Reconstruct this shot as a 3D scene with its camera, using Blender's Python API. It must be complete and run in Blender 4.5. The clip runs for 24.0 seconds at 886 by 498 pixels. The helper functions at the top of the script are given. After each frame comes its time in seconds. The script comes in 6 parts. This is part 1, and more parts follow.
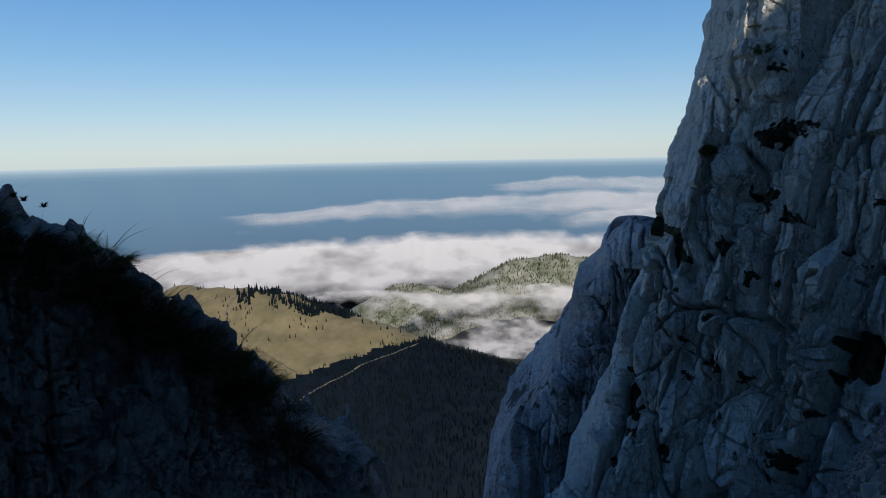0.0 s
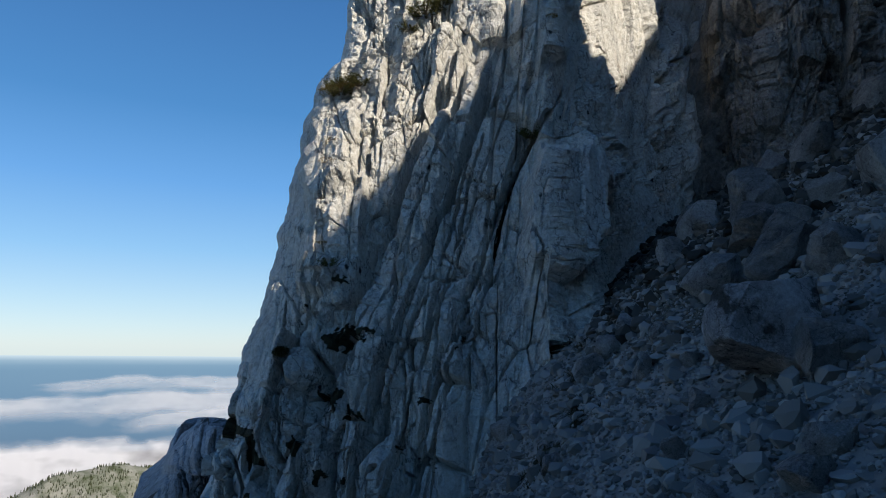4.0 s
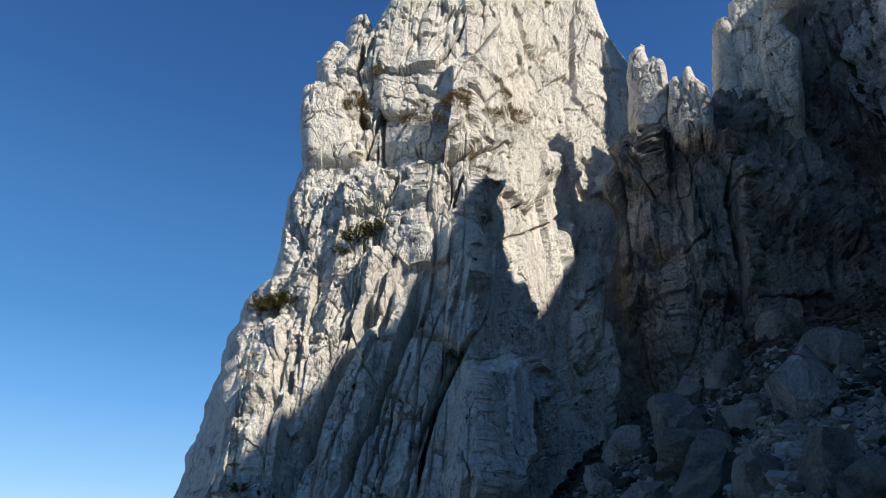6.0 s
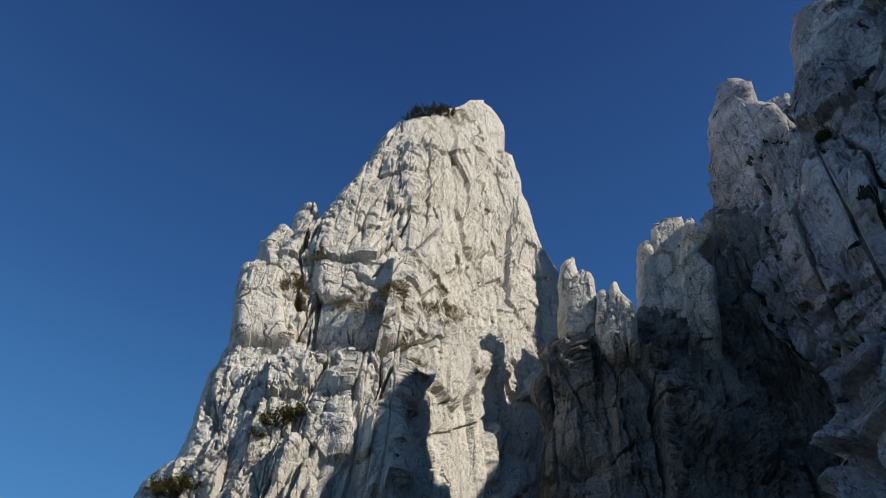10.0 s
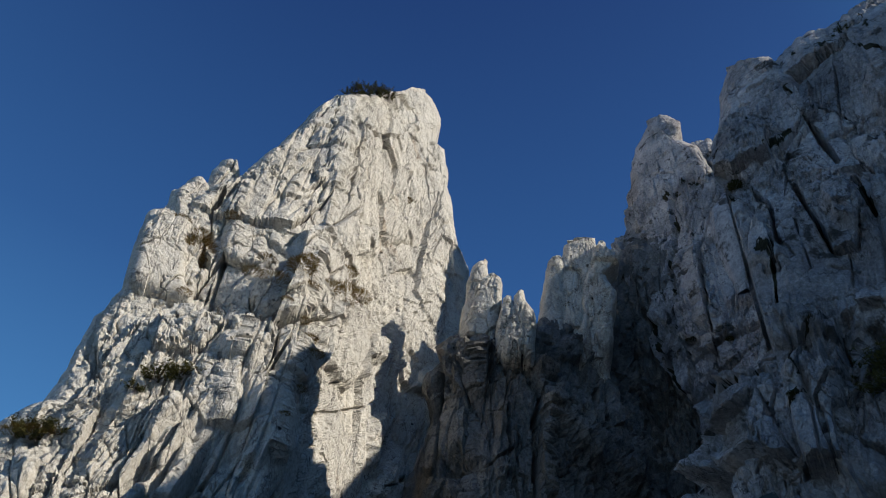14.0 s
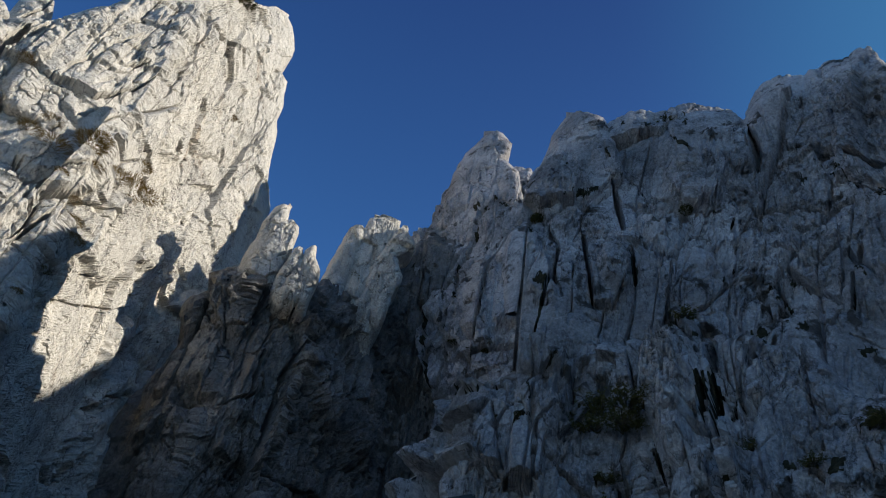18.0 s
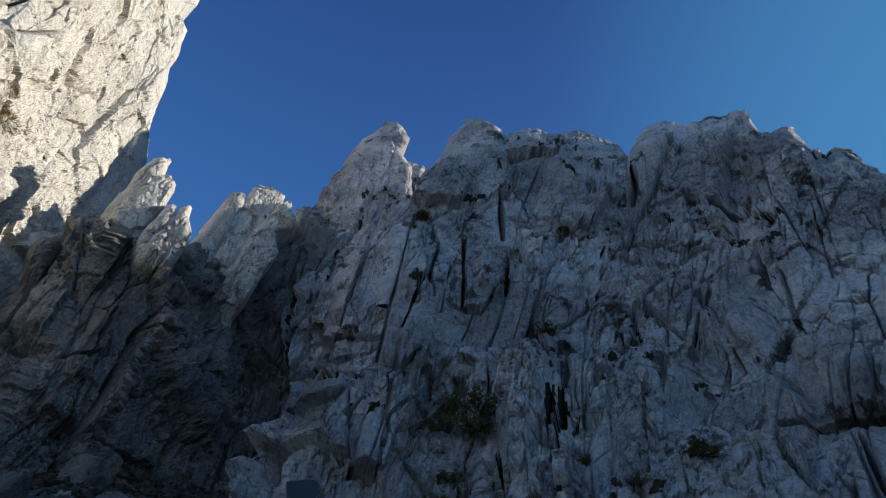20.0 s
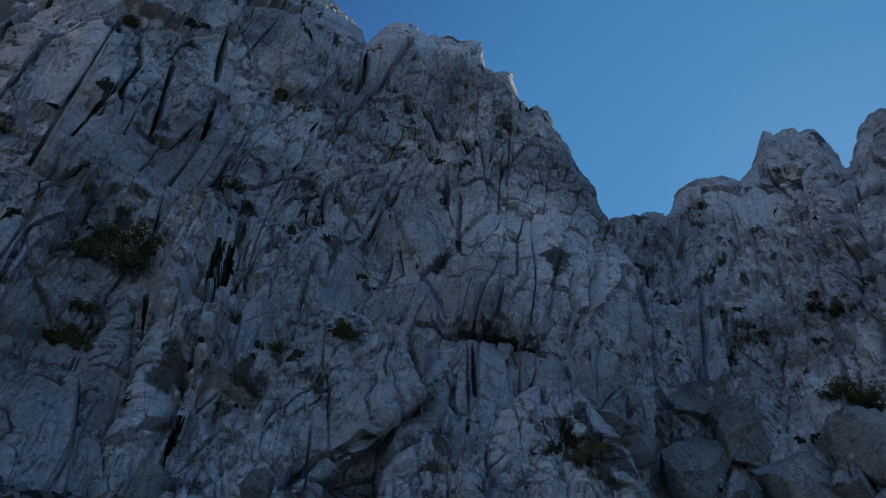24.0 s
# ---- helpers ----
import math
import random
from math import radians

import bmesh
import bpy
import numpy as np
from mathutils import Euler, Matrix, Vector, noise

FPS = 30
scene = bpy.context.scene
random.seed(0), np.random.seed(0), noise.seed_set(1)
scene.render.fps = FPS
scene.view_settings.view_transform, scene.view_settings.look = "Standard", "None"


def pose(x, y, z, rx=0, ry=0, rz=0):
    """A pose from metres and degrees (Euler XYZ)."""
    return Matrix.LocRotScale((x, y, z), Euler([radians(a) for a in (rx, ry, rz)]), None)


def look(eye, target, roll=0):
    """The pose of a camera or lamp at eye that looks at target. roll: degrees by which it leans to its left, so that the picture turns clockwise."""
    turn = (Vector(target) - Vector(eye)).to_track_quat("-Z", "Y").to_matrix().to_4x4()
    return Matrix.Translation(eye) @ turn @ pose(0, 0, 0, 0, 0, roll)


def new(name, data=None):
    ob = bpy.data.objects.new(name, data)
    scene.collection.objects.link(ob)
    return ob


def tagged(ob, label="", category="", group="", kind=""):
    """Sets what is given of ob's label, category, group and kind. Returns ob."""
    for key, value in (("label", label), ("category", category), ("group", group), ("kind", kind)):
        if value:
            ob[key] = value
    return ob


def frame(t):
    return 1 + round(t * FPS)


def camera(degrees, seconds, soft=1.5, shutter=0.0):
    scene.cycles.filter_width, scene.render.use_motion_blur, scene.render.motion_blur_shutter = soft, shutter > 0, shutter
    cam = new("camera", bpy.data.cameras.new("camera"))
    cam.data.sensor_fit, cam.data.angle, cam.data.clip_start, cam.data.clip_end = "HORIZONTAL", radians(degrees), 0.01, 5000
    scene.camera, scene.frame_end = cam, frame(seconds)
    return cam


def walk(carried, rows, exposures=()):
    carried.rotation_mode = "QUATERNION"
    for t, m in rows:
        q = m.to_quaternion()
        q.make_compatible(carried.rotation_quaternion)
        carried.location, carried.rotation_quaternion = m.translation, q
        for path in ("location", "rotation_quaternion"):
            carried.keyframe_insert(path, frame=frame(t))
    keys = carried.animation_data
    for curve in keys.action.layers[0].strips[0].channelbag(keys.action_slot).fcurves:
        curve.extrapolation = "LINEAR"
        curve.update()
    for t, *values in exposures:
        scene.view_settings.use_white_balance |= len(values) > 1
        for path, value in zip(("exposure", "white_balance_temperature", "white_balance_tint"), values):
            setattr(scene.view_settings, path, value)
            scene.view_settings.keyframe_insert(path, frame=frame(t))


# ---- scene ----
# Bearings are degrees clockwise from the valley view, elevations degrees above level.
EYE = Vector((0.0, 0.0, 1.6))
cam = camera(65.2, 24.0, soft=1.0)
TURNS = [
    (0.0, -0.00, -8.00, -1.09), (0.5, 0.63, -7.50, -1.03), (1.0, 1.54, -6.79, -0.82), (1.5, 3.85, -6.93, -0.71),
    (2.0, 10.91, -6.79, -0.84), (2.5, 18.43, -7.07, -1.83), (3.0, 26.56, -4.06, -1.32), (3.5, 31.07, 2.33, -0.28),
    (5.5, 39.18, 21.74, 0.99), (6.0, 39.99, 26.32, 0.32), (6.5, 40.74, 30.47, 0.45), (7.0, 42.51, 34.19, 1.15),
    (7.5, 43.63, 37.88, 1.10), (8.0, 44.01, 40.60, 2.03), (8.5, 45.12, 41.74, 2.05), (9.0, 46.04, 42.09, 1.89),
    (9.5, 46.31, 42.25, 2.05), (11.5, 46.60, 41.78, 1.62), (12.0, 47.25, 41.71, 2.06), (12.5, 48.46, 41.79, 2.96),
    (13.0, 50.48, 41.67, 3.51), (13.5, 52.91, 41.62, 4.28), (14.0, 55.70, 41.64, 5.35), (14.5, 58.32, 41.52, 6.44),
    (15.0, 61.35, 41.39, 7.48), (15.5, 63.93, 41.05, 8.10), (16.0, 66.68, 40.78, 8.63), (16.5, 69.31, 41.03, 8.98),
    (17.0, 72.07, 41.18, 9.55), (17.5, 74.93, 41.00, 9.80), (19.5, 86.55, 41.94, 11.55), (20.0, 90.65, 42.09, 10.77),
    (20.5, 94.68, 41.40, 10.82), (21.0, 98.84, 40.68, 10.40), (21.5, 103.03, 40.28, 9.78), (22.0, 108.01, 39.48, 9.18),
    (22.5, 112.45, 38.71, 9.25), (23.0, 115.90, 37.91, 8.61), (23.5, 120.19, 36.67, 7.30), (24.0, 124.11, 35.47, 6.93),
]


def aim(az, el, roll):
    a, e = radians(az), radians(el)
    way = Vector((math.sin(a) * math.cos(e), math.cos(a) * math.cos(e), math.sin(e)))
    return look(EYE, EYE + way * 10, roll)


walk(cam, [(t, aim(az, el, roll)) for t, az, el, roll in TURNS],
     exposures=[(0.0, 0.0), (3.0, 0.17), (5.5, 0.4), (6.0, 0.4), (7.0, 0.25), (8.0, 0.08), (12.0, 0.0), (17.0, 0.15), (21.0, 0.53), (24.0, 0.48)])

# ---- light ----
SUN_AZ, SUN_EL = 162.5, 37.5
world = bpy.data.worlds.new("world")
scene.world = world
world.use_nodes = True
wn = world.node_tree.nodes
sky = wn.new("ShaderNodeTexSky")
sky.sky_type = "NISHITA"
sky.sun_disc = False
sky.sun_elevation = radians(SUN_EL)
sky.sun_rotation = radians(SUN_AZ)
sky.altitude = 1600
sky.air_density, sky.dust_density, sky.ozone_density = 1.0, 0.8, 4.0
tone = wn.new("ShaderNodeHueSaturation")
tone.inputs["Saturation"].default_value = 1.15
tone.inputs["Hue"].default_value = 0.505
co_w = wn.new("ShaderNodeTexCoord")
sep_w = wn.new("ShaderNodeSeparateXYZ")
air = wn.new("ShaderNodeValToRGB")
for k, (p, c) in enumerate([(0.0, (0.74, 0.86, 0.92)), (0.06, (0.56, 0.79, 0.95)), (0.13, (0.33, 0.65, 0.98)), (0.22, (0.17, 0.47, 0.93)), (0.32, (0.085, 0.32, 0.70)), (0.58, (0.036, 0.145, 0.42)), (0.9, (0.012, 0.046, 0.20))]):
    stop = air.color_ramp.elements[k] if k < 2 else air.color_ramp.elements.new(p)
    stop.position, stop.color = p, (*c, 1)
air_gain = wn.new("ShaderNodeVectorMath")
air_gain.operation = "SCALE"
air_gain.inputs[3].default_value = 9.0
haze_mix = wn.new("ShaderNodeMix")
haze_mix.data_type = "RGBA"
haze_mix.inputs[0].default_value = 0.64
world.node_tree.links.new(sky.outputs["Color"], tone.inputs["Color"])
world.node_tree.links.new(co_w.outputs["Generated"], sep_w.inputs[0])
world.node_tree.links.new(sep_w.outputs[2], air.inputs[0])
world.node_tree.links.new(air.outputs[0], air_gain.inputs[0])
world.node_tree.links.new(air_gain.outputs[0], haze_mix.inputs[7])
world.node_tree.links.new(tone.outputs["Color"], haze_mix.inputs[6])
sun_way = wn.new("ShaderNodeVectorMath")
sun_way.operation = "DOT_PRODUCT"
sun_way.inputs[1].default_value = (math.sin(radians(SUN_AZ)) * math.cos(radians(SUN_EL)), math.cos(radians(SUN_AZ)) * math.cos(radians(SUN_EL)), math.sin(radians(SUN_EL)))
glow = wn.new("ShaderNodeMapRange")
glow.interpolation_type = "SMOOTHSTEP"
glow.inputs[1].default_value, glow.inputs[2].default_value, glow.inputs[4].default_value = 0.68, 1.0, 0.6
glow_mix = wn.new("ShaderNodeMix")
glow_mix.data_type = "RGBA"
glow_mix.inputs[7].default_value = (0.5, 2.35, 4.4, 1)
world.node_tree.links.new(co_w.outputs["Generated"], sun_way.inputs[0])
world.node_tree.links.new(sun_way.outputs["Value"], glow.inputs[0])
world.node_tree.links.new(glow.outputs[0], glow_mix.inputs[0])
world.node_tree.links.new(haze_mix.outputs[2], glow_mix.inputs[6])
world.node_tree.links.new(glow_mix.outputs[2], wn["Background"].inputs["Color"])
wn["Background"].inputs["Strength"].default_value = 0.09

sun_data = bpy.data.lights.new("sun", "SUN")
sun_data.energy, sun_data.angle, sun_data.color = 4.6, radians(0.5), (1.0, 0.92, 0.79)
sun = new("sun", sun_data)
a, e = radians(SUN_AZ), radians(SUN_EL)
sun.matrix_world = look(Vector((math.sin(a) * math.cos(e), math.cos(a) * math.cos(e), math.sin(e))) * 100, (0, 0, 0))


# ---- materials ----
class Nodes:
    def __init__(self, name):
        self.mat = bpy.data.materials.new(name)
        self.mat.use_nodes = True
        self.t = self.mat.node_tree
        self.bsdf = self.t.nodes["Principled BSDF"]
        self.out = self.t.nodes["Material Output"]
        self.co = self.t.nodes.new("ShaderNodeTexCoord").outputs["Object"]

    def link(self, a, b):
        self.t.links.new(a, b)

    def noise(self, scale, detail=6, rough=0.55, stretch=(1, 1, 1), distort=0.0):
        m = self.t.nodes.new("ShaderNodeMapping")
        m.inputs["Scale"].default_value = stretch
        self.link(self.co, m.inputs["Vector"])
        n = self.t.nodes.new("ShaderNodeTexNoise")
        n.inputs["Scale"].default_value, n.inputs["Detail"].default_value = scale, detail
        n.inputs["Roughness"].default_value, n.inputs["Distortion"].default_value = rough, distort
        self.link(m.outputs[0], n.inputs["Vector"])
        return n.outputs["Fac"]

    def cells(self, scale, stretch=(1, 1, 1), feature="DISTANCE_TO_EDGE", distort=0.25):
        m = self.t.nodes.new("ShaderNodeMapping")
        m.inputs["Scale"].default_value = stretch
        self.link(self.co, m.inputs["Vector"])
        w = self.t.nodes.new("ShaderNodeTexNoise")
        w.inputs["Scale"].default_value, w.inputs["Detail"].default_value, w.inputs["Roughness"].default_value = scale * 1.7, 5, 0.65
        self.link(m.outputs[0], w.inputs["Vector"])
        add = self.t.nodes.new("ShaderNodeVectorMath")
        add.operation = "MULTIPLY_ADD"
        self.link(w.outputs["Color"], add.inputs[0])
        add.inputs[1].default_value = (distort / scale * 4,) * 3
        self.link(m.outputs[0], add.inputs[2])
        n = self.t.nodes.new("ShaderNodeTexVoronoi")
        n.feature = feature
        n.inputs["Scale"].default_value = scale
        self.link(add.outputs[0], n.inputs["Vector"])
        return n.outputs["Distance"]

    def ramp(self, fac, *stops):
        r = self.t.nodes.new("ShaderNodeValToRGB")
        while len(r.color_ramp.elements) < len(stops):
            r.color_ramp.elements.new(0.5)
        for el, (p, c) in zip(r.color_ramp.elements, stops):
            el.position = p
            el.color = (*c, 1) if len(c) == 3 else c
        self.link(fac, r.inputs["Fac"])
        return r.outputs["Color"]

    def mix(self, fac, a, b, how="MIX"):
        m = self.t.nodes.new("ShaderNodeMix")
        m.data_type, m.blend_type = "RGBA", how
        for sock, v in ((m.inputs[0], fac), (m.inputs[6], a), (m.inputs[7], b)):
            if isinstance(v, (int, float)):
                sock.default_value = v
            elif isinstance(v, tuple):
                sock.default_value = (*v, 1)
            else:
                self.link(v, sock)
        return m.outputs[2]

    def bump(self, height, strength, distance, normal=None):
        b = self.t.nodes.new("ShaderNodeBump")
        b.inputs["Strength"].default_value, b.inputs["Distance"].default_value = strength, distance
        self.link(height, b.inputs["Height"])
        if normal:
            self.link(normal, b.inputs["Normal"])
        return b.outputs[0]

    def finish(self, color, rough=0.9, normal=None):
        if isinstance(color, tuple):
            self.bsdf.inputs["Base Color"].default_value = (*color, 1)
        else:
            self.link(color, self.bsdf.inputs["Base Color"])
        self.bsdf.inputs["Roughness"].default_value = rough
        self.bsdf.inputs["Specular IOR Level"].default_value = 0.25
        if normal:
            self.link(normal, self.bsdf.inputs["Normal"])
        return self.mat


def limestone(name, light=(0.68, 0.645, 0.58), grey=(0.56, 0.535, 0.49), rust=(0.42, 0.31, 0.20), rusty=0.62, dark=0.09, soil=0.68):
    n = Nodes(name)
    big = n.noise(0.35, 6, 0.62)
    col = n.mix(n.ramp(big, (0.38, (0, 0, 0)), (0.62, (1, 1, 1))), light, grey)
    warm = n.ramp(n.noise(0.5, 5, 0.65, (1, 1, 0.5), 0.6), (rusty, (0, 0, 0)), (rusty + 0.14, (1, 1, 1)))
    col = n.mix(n.mix(0.8, (0, 0, 0), warm), col, rust)
    streak = n.ramp(n.noise(1.5, 6, 0.68, (1, 1, 0.15)), (0.53, (0, 0, 0)), (0.68, (1, 1, 1)))
    col = n.mix(n.mix(0.15, (0, 0, 0), streak), col, (dark * 1.4, dark * 1.4, dark * 1.4))
    lichen = n.ramp(n.noise(6.0, 6, 0.75), (0.55, (0, 0, 0)), (0.66, (1, 1, 1)))
    col = n.mix(n.mix(0.26, (0, 0, 0), lichen), col, (dark * 1.6, dark * 1.6, dark * 1.5))
    wide = n.cells(0.8, (1, 1, 0.45))
    thin = n.cells(2.6, (1, 1, 0.6))
    seam = n.ramp(wide, (0.0, (1, 1, 1)), (0.028, (0, 0, 0)))
    seam2 = n.ramp(thin, (0.0, (1, 1, 1)), (0.035, (0, 0, 0)))
    gate = n.ramp(n.noise(0.8, 4, 0.6), (0.45, (0, 0, 0)), (0.58, (1, 1, 1)))
    col = n.mix(n.mix(0.25, (0, 0, 0), seam), col, (dark * 0.5, dark * 0.5, dark * 0.5))
    col = n.mix(n.mix(0.75, (0, 0, 0), n.mix(1.0, seam2, gate, "MULTIPLY")), col, (dark * 0.6, dark * 0.6, dark * 0.6))
    pits = n.ramp(n.cells(1.9, (1, 1, 0.7), "F1", 0.1), (0.07, (1, 1, 1)), (0.13, (0, 0, 0)))
    col = n.mix(n.mix(1.0, pits, gate, "MULTIPLY"), col, (dark * 0.4, dark * 0.4, dark * 0.4))
    speck = n.ramp(n.noise(11.0, 5, 0.7), (0.36, (0.16, 0.16, 0.16)), (0.64, (0.84, 0.84, 0.84)))
    col = n.mix(0.35, col, speck, "OVERLAY")
    earth = n.ramp(n.noise(1.1, 6, 0.62, (1, 1, 0.8), 0.3), (soil, (0, 0, 0)), (soil + 0.05, (1, 1, 1)))
    col = n.mix(n.mix(0.85, (0, 0, 0), earth), col, (0.045, 0.038, 0.028))
    fine = n.noise(28.0, 6, 0.75)
    col = n.mix(0.35, col, n.ramp(fine, (0.3, (0.22, 0.22, 0.22)), (0.7, (0.78, 0.78, 0.78))), "OVERLAY")
    nor = n.bump(n.noise(4.0, 9, 0.70), 0.7, 0.12)
    nor = n.bump(n.ramp(wide, (0.0, (0, 0, 0)), (0.05, (1, 1, 1))), 0.6, 0.06, nor)
    nor = n.bump(n.ramp(thin, (0.0, (0, 0, 0)), (0.10, (1, 1, 1))), 0.5, 0.03, nor)
    nor = n.bump(n.noise(24.0, 7, 0.75), 0.7, 0.03, nor)
    return n.finish(col, 0.93, nor)


ROCK = limestone("limestone")
ROCK_GREY = limestone("limestone_grey", (0.64, 0.607, 0.60), (0.30, 0.285, 0.283), rusty=0.62, soil=0.585)
# gully rock: the shade of the enclosed gully is put into this base colour
ROCK_DARK = limestone("limestone_gully_shade", (0.31, 0.295, 0.275), (0.14, 0.135, 0.128), rusty=0.58, soil=0.64)
ROCK_WARM = limestone("limestone_warm", (0.42, 0.40, 0.37), (0.22, 0.21, 0.20), rusty=0.60)


ROCK_LOOSE = limestone("limestone_loose", (0.42, 0.405, 0.385), (0.25, 0.24, 0.23), rusty=0.68)


def matt(m):
    m.node_tree.nodes["Principled BSDF"].inputs["Specular IOR Level"].default_value = 0.0
    return m


def plain_stuff(name, c1, c2, scale, rough=0.95, bump=0.0):
    n = Nodes(name)
    col = n.mix(n.ramp(n.noise(scale, 6, 0.65), (0.35, (0, 0, 0)), (0.65, (1, 1, 1))), c1, c2)
    return n.finish(col, rough, n.bump(n.noise(scale * 3, 6, 0.7), 0.5, bump) if bump else None)


SCREE = plain_stuff("scree", (0.26, 0.25, 0.23), (0.15, 0.14, 0.13), 4.0, 0.95, 0.06)
MEADOW = plain_stuff("autumn_meadow", (0.19, 0.155, 0.09), (0.115, 0.10, 0.055), 0.025)
# scree tone darkened to stand for the gully's deep shade
SCREE_DARK = plain_stuff("gully_shade_scree", (0.085, 0.08, 0.065), (0.045, 0.045, 0.032), 3.0, 0.95, 0.06)
# near-black floor: the mountain's shadow on the valley is put into the colour
FOREST = matt(plain_stuff("spruce_forest_shadow_tone", (0.004, 0.008, 0.014), (0.008, 0.012, 0.018), 0.05))


# ---- noise on arrays ----
def mix_hash(i, j, seed):
    n = (i.astype(np.int64) * 374761393 + j.astype(np.int64) * 668265263 + seed * 974634721) & 0xFFFFFFFF
    n = ((n ^ (n >> 13)) * 1274126177) & 0xFFFFFFFF
    n = ((n ^ (n >> 15)) * 2246822519) & 0xFFFFFFFF
    return ((n ^ (n >> 16)) & 0xFFFFFF) / float(0x1000000)


def value_noise(x, y, seed):
    i, j = np.floor(x), np.floor(y)
    u, v = x - i, y - j
    u, v = u * u * (3 - 2 * u), v * v * (3 - 2 * v)
    a, b = mix_hash(i, j, seed), mix_hash(i + 1, j, seed)
    c, d = mix_hash(i, j + 1, seed), mix_hash(i + 1, j + 1, seed)
    return (a + (b - a) * u + (c - a) * v + (a - b - c + d) * u * v) * 2 - 1


def fbm(x, y, seed, octaves=5, gain=0.5):
    s, amp = 0, 1.0
    for k in range(octaves):
        s = s + amp * value_noise(x * 2 ** k + 17.3 * k, y * 2 ** k - 9.1 * k, seed + k)
        amp *= gain
    return s


def plates(s, h, seed, wide, tall, step, tilt, crack, gap_wide=0.05, lean=0.0):
    """Relief of fractured rock: plates that meet in sharp creases, each with its own height and tilt, some joints open."""
    s = s + lean * h
    s, h = s + 0.035 * wide * fbm(s / wide * 1.7, h / tall * 1.7, seed + 50, 3, 0.6), h + 0.035 * tall * fbm(s / wide * 1.7 + 31, h / tall * 1.7, seed + 60, 3, 0.6)
    x, y = s / wide, h / tall
    i, j = np.floor(x), np.floor(y)
    best, second, mark, dome = np.full(x.shape, -9.0), np.full(x.shape, -9.0), np.zeros(x.shape), np.zeros(x.shape)
    round_by = 0.75 * step + 0.32 * tilt
    for a in (-1, 0, 1):
        for b in (-1, 0, 1):
            r1 = mix_hash(i + a, j + b, seed)
            r2, r3, r4, r5 = (r1 * q % 1.0 for q in (57.31, 341.7, 1913.3, 7777.1))
            ex = x - (i + a + 0.1 + 0.8 * r4)
            ey = y - (j + b + 0.1 + 0.8 * r5)
            far = ex * ex + ey * ey
            v = step * (r1 * 2 - 1) + tilt * ((r2 * 2 - 1) * ex + (r3 * 2 - 1) * ey) - round_by * far
            top = v > best
            second = np.where(top, best, np.maximum(second, v))
            mark = np.where(top, r3, mark)
            dome = np.where(top, far, dome)
            best = np.where(top, v, best)
    gap = np.clip(1 - (best - second) / (gap_wide * round_by * 2), 0, 1) * np.clip(0.65 + 1.2 * value_noise(x * 2.3, y * 2.3, seed + 3), 0, 1)
    return best + round_by * (0.5 * dome - 0.1) - 1.3 * crack * gap * np.where(mark > 0.35, 1.0, 0.2)


def fissure(x, y, seed, width):
    """Narrow crooked lines: 1 in their middle, 0 beside them."""
    return np.clip(1 - np.abs(fbm(x, y, seed, 4, 0.45)) / width, 0, 1)


def rock_relief(s, h, seed, amp=1.0, fine=1.0, zoom=1.0, rough=0.8, chunk=1.0, lean=0.0, fluted=0.5):
    """Jointed limestone: slabs, blocks and chips, narrow fissures, flutes worn by water and a coarse grain."""
    s, h = s * zoom, h * zoom
    broken = np.clip(0.55 + 1.0 * fbm(s / 3.1, h / 4.5, seed + 30, 3), 0.15, 1.2) * rough
    r = 0.30 * fbm(s / 4.2, h / 9.0, seed, 3)
    r = r + plates(s, h, seed + 1, 2.3, 5.0, 0.28, 0.80, 0.42, 0.022, lean)
    r = r + plates(s, h, seed + 2, 1.0 * fine, 1.7 * fine, 0.11 * chunk, 0.36 * chunk, 0.34 * chunk, 0.035, lean)
    r = r + broken * plates(s, h, seed + 3, 0.42 * fine, 0.60 * fine, 0.055 * chunk, 0.18 * chunk, 0.15 * chunk, 0.06, lean)
    r = r + broken * plates(s, h, seed + 4, 0.17 * fine, 0.21 * fine, 0.03, 0.10, 0.05, 0.10, lean)
    where = np.clip(0.5 + 1.2 * fbm(s / 5.0, h / 7.0, seed + 33, 3), 0, 1)
    r = r - (0.30 * fissure((s + lean * h) / 1.3, h / 9.0, seed + 9, 0.10) + 0.14 * fissure((s + lean * h) / 0.5, h / 5.0, seed + 19, 0.13)) * where * fluted * 2
    r = r - 0.32 * (1 - 0.6 * where) * fissure(s / 1.9 + h * 0.15, h / 1.2, seed + 41, 0.035)
    pocket = np.clip(fbm(s / 0.6, h / 0.8, seed + 15, 4, 0.6) - 0.66, 0, 0.4)
    r = r - 0.55 * broken * pocket + 0.055 * fbm(s / 0.45, h / 0.40, seed + 11, 5, 0.65) + 0.007 * fbm(s / 0.09, h / 0.09, seed + 13, 2, 0.7)
    return r * amp / zoom


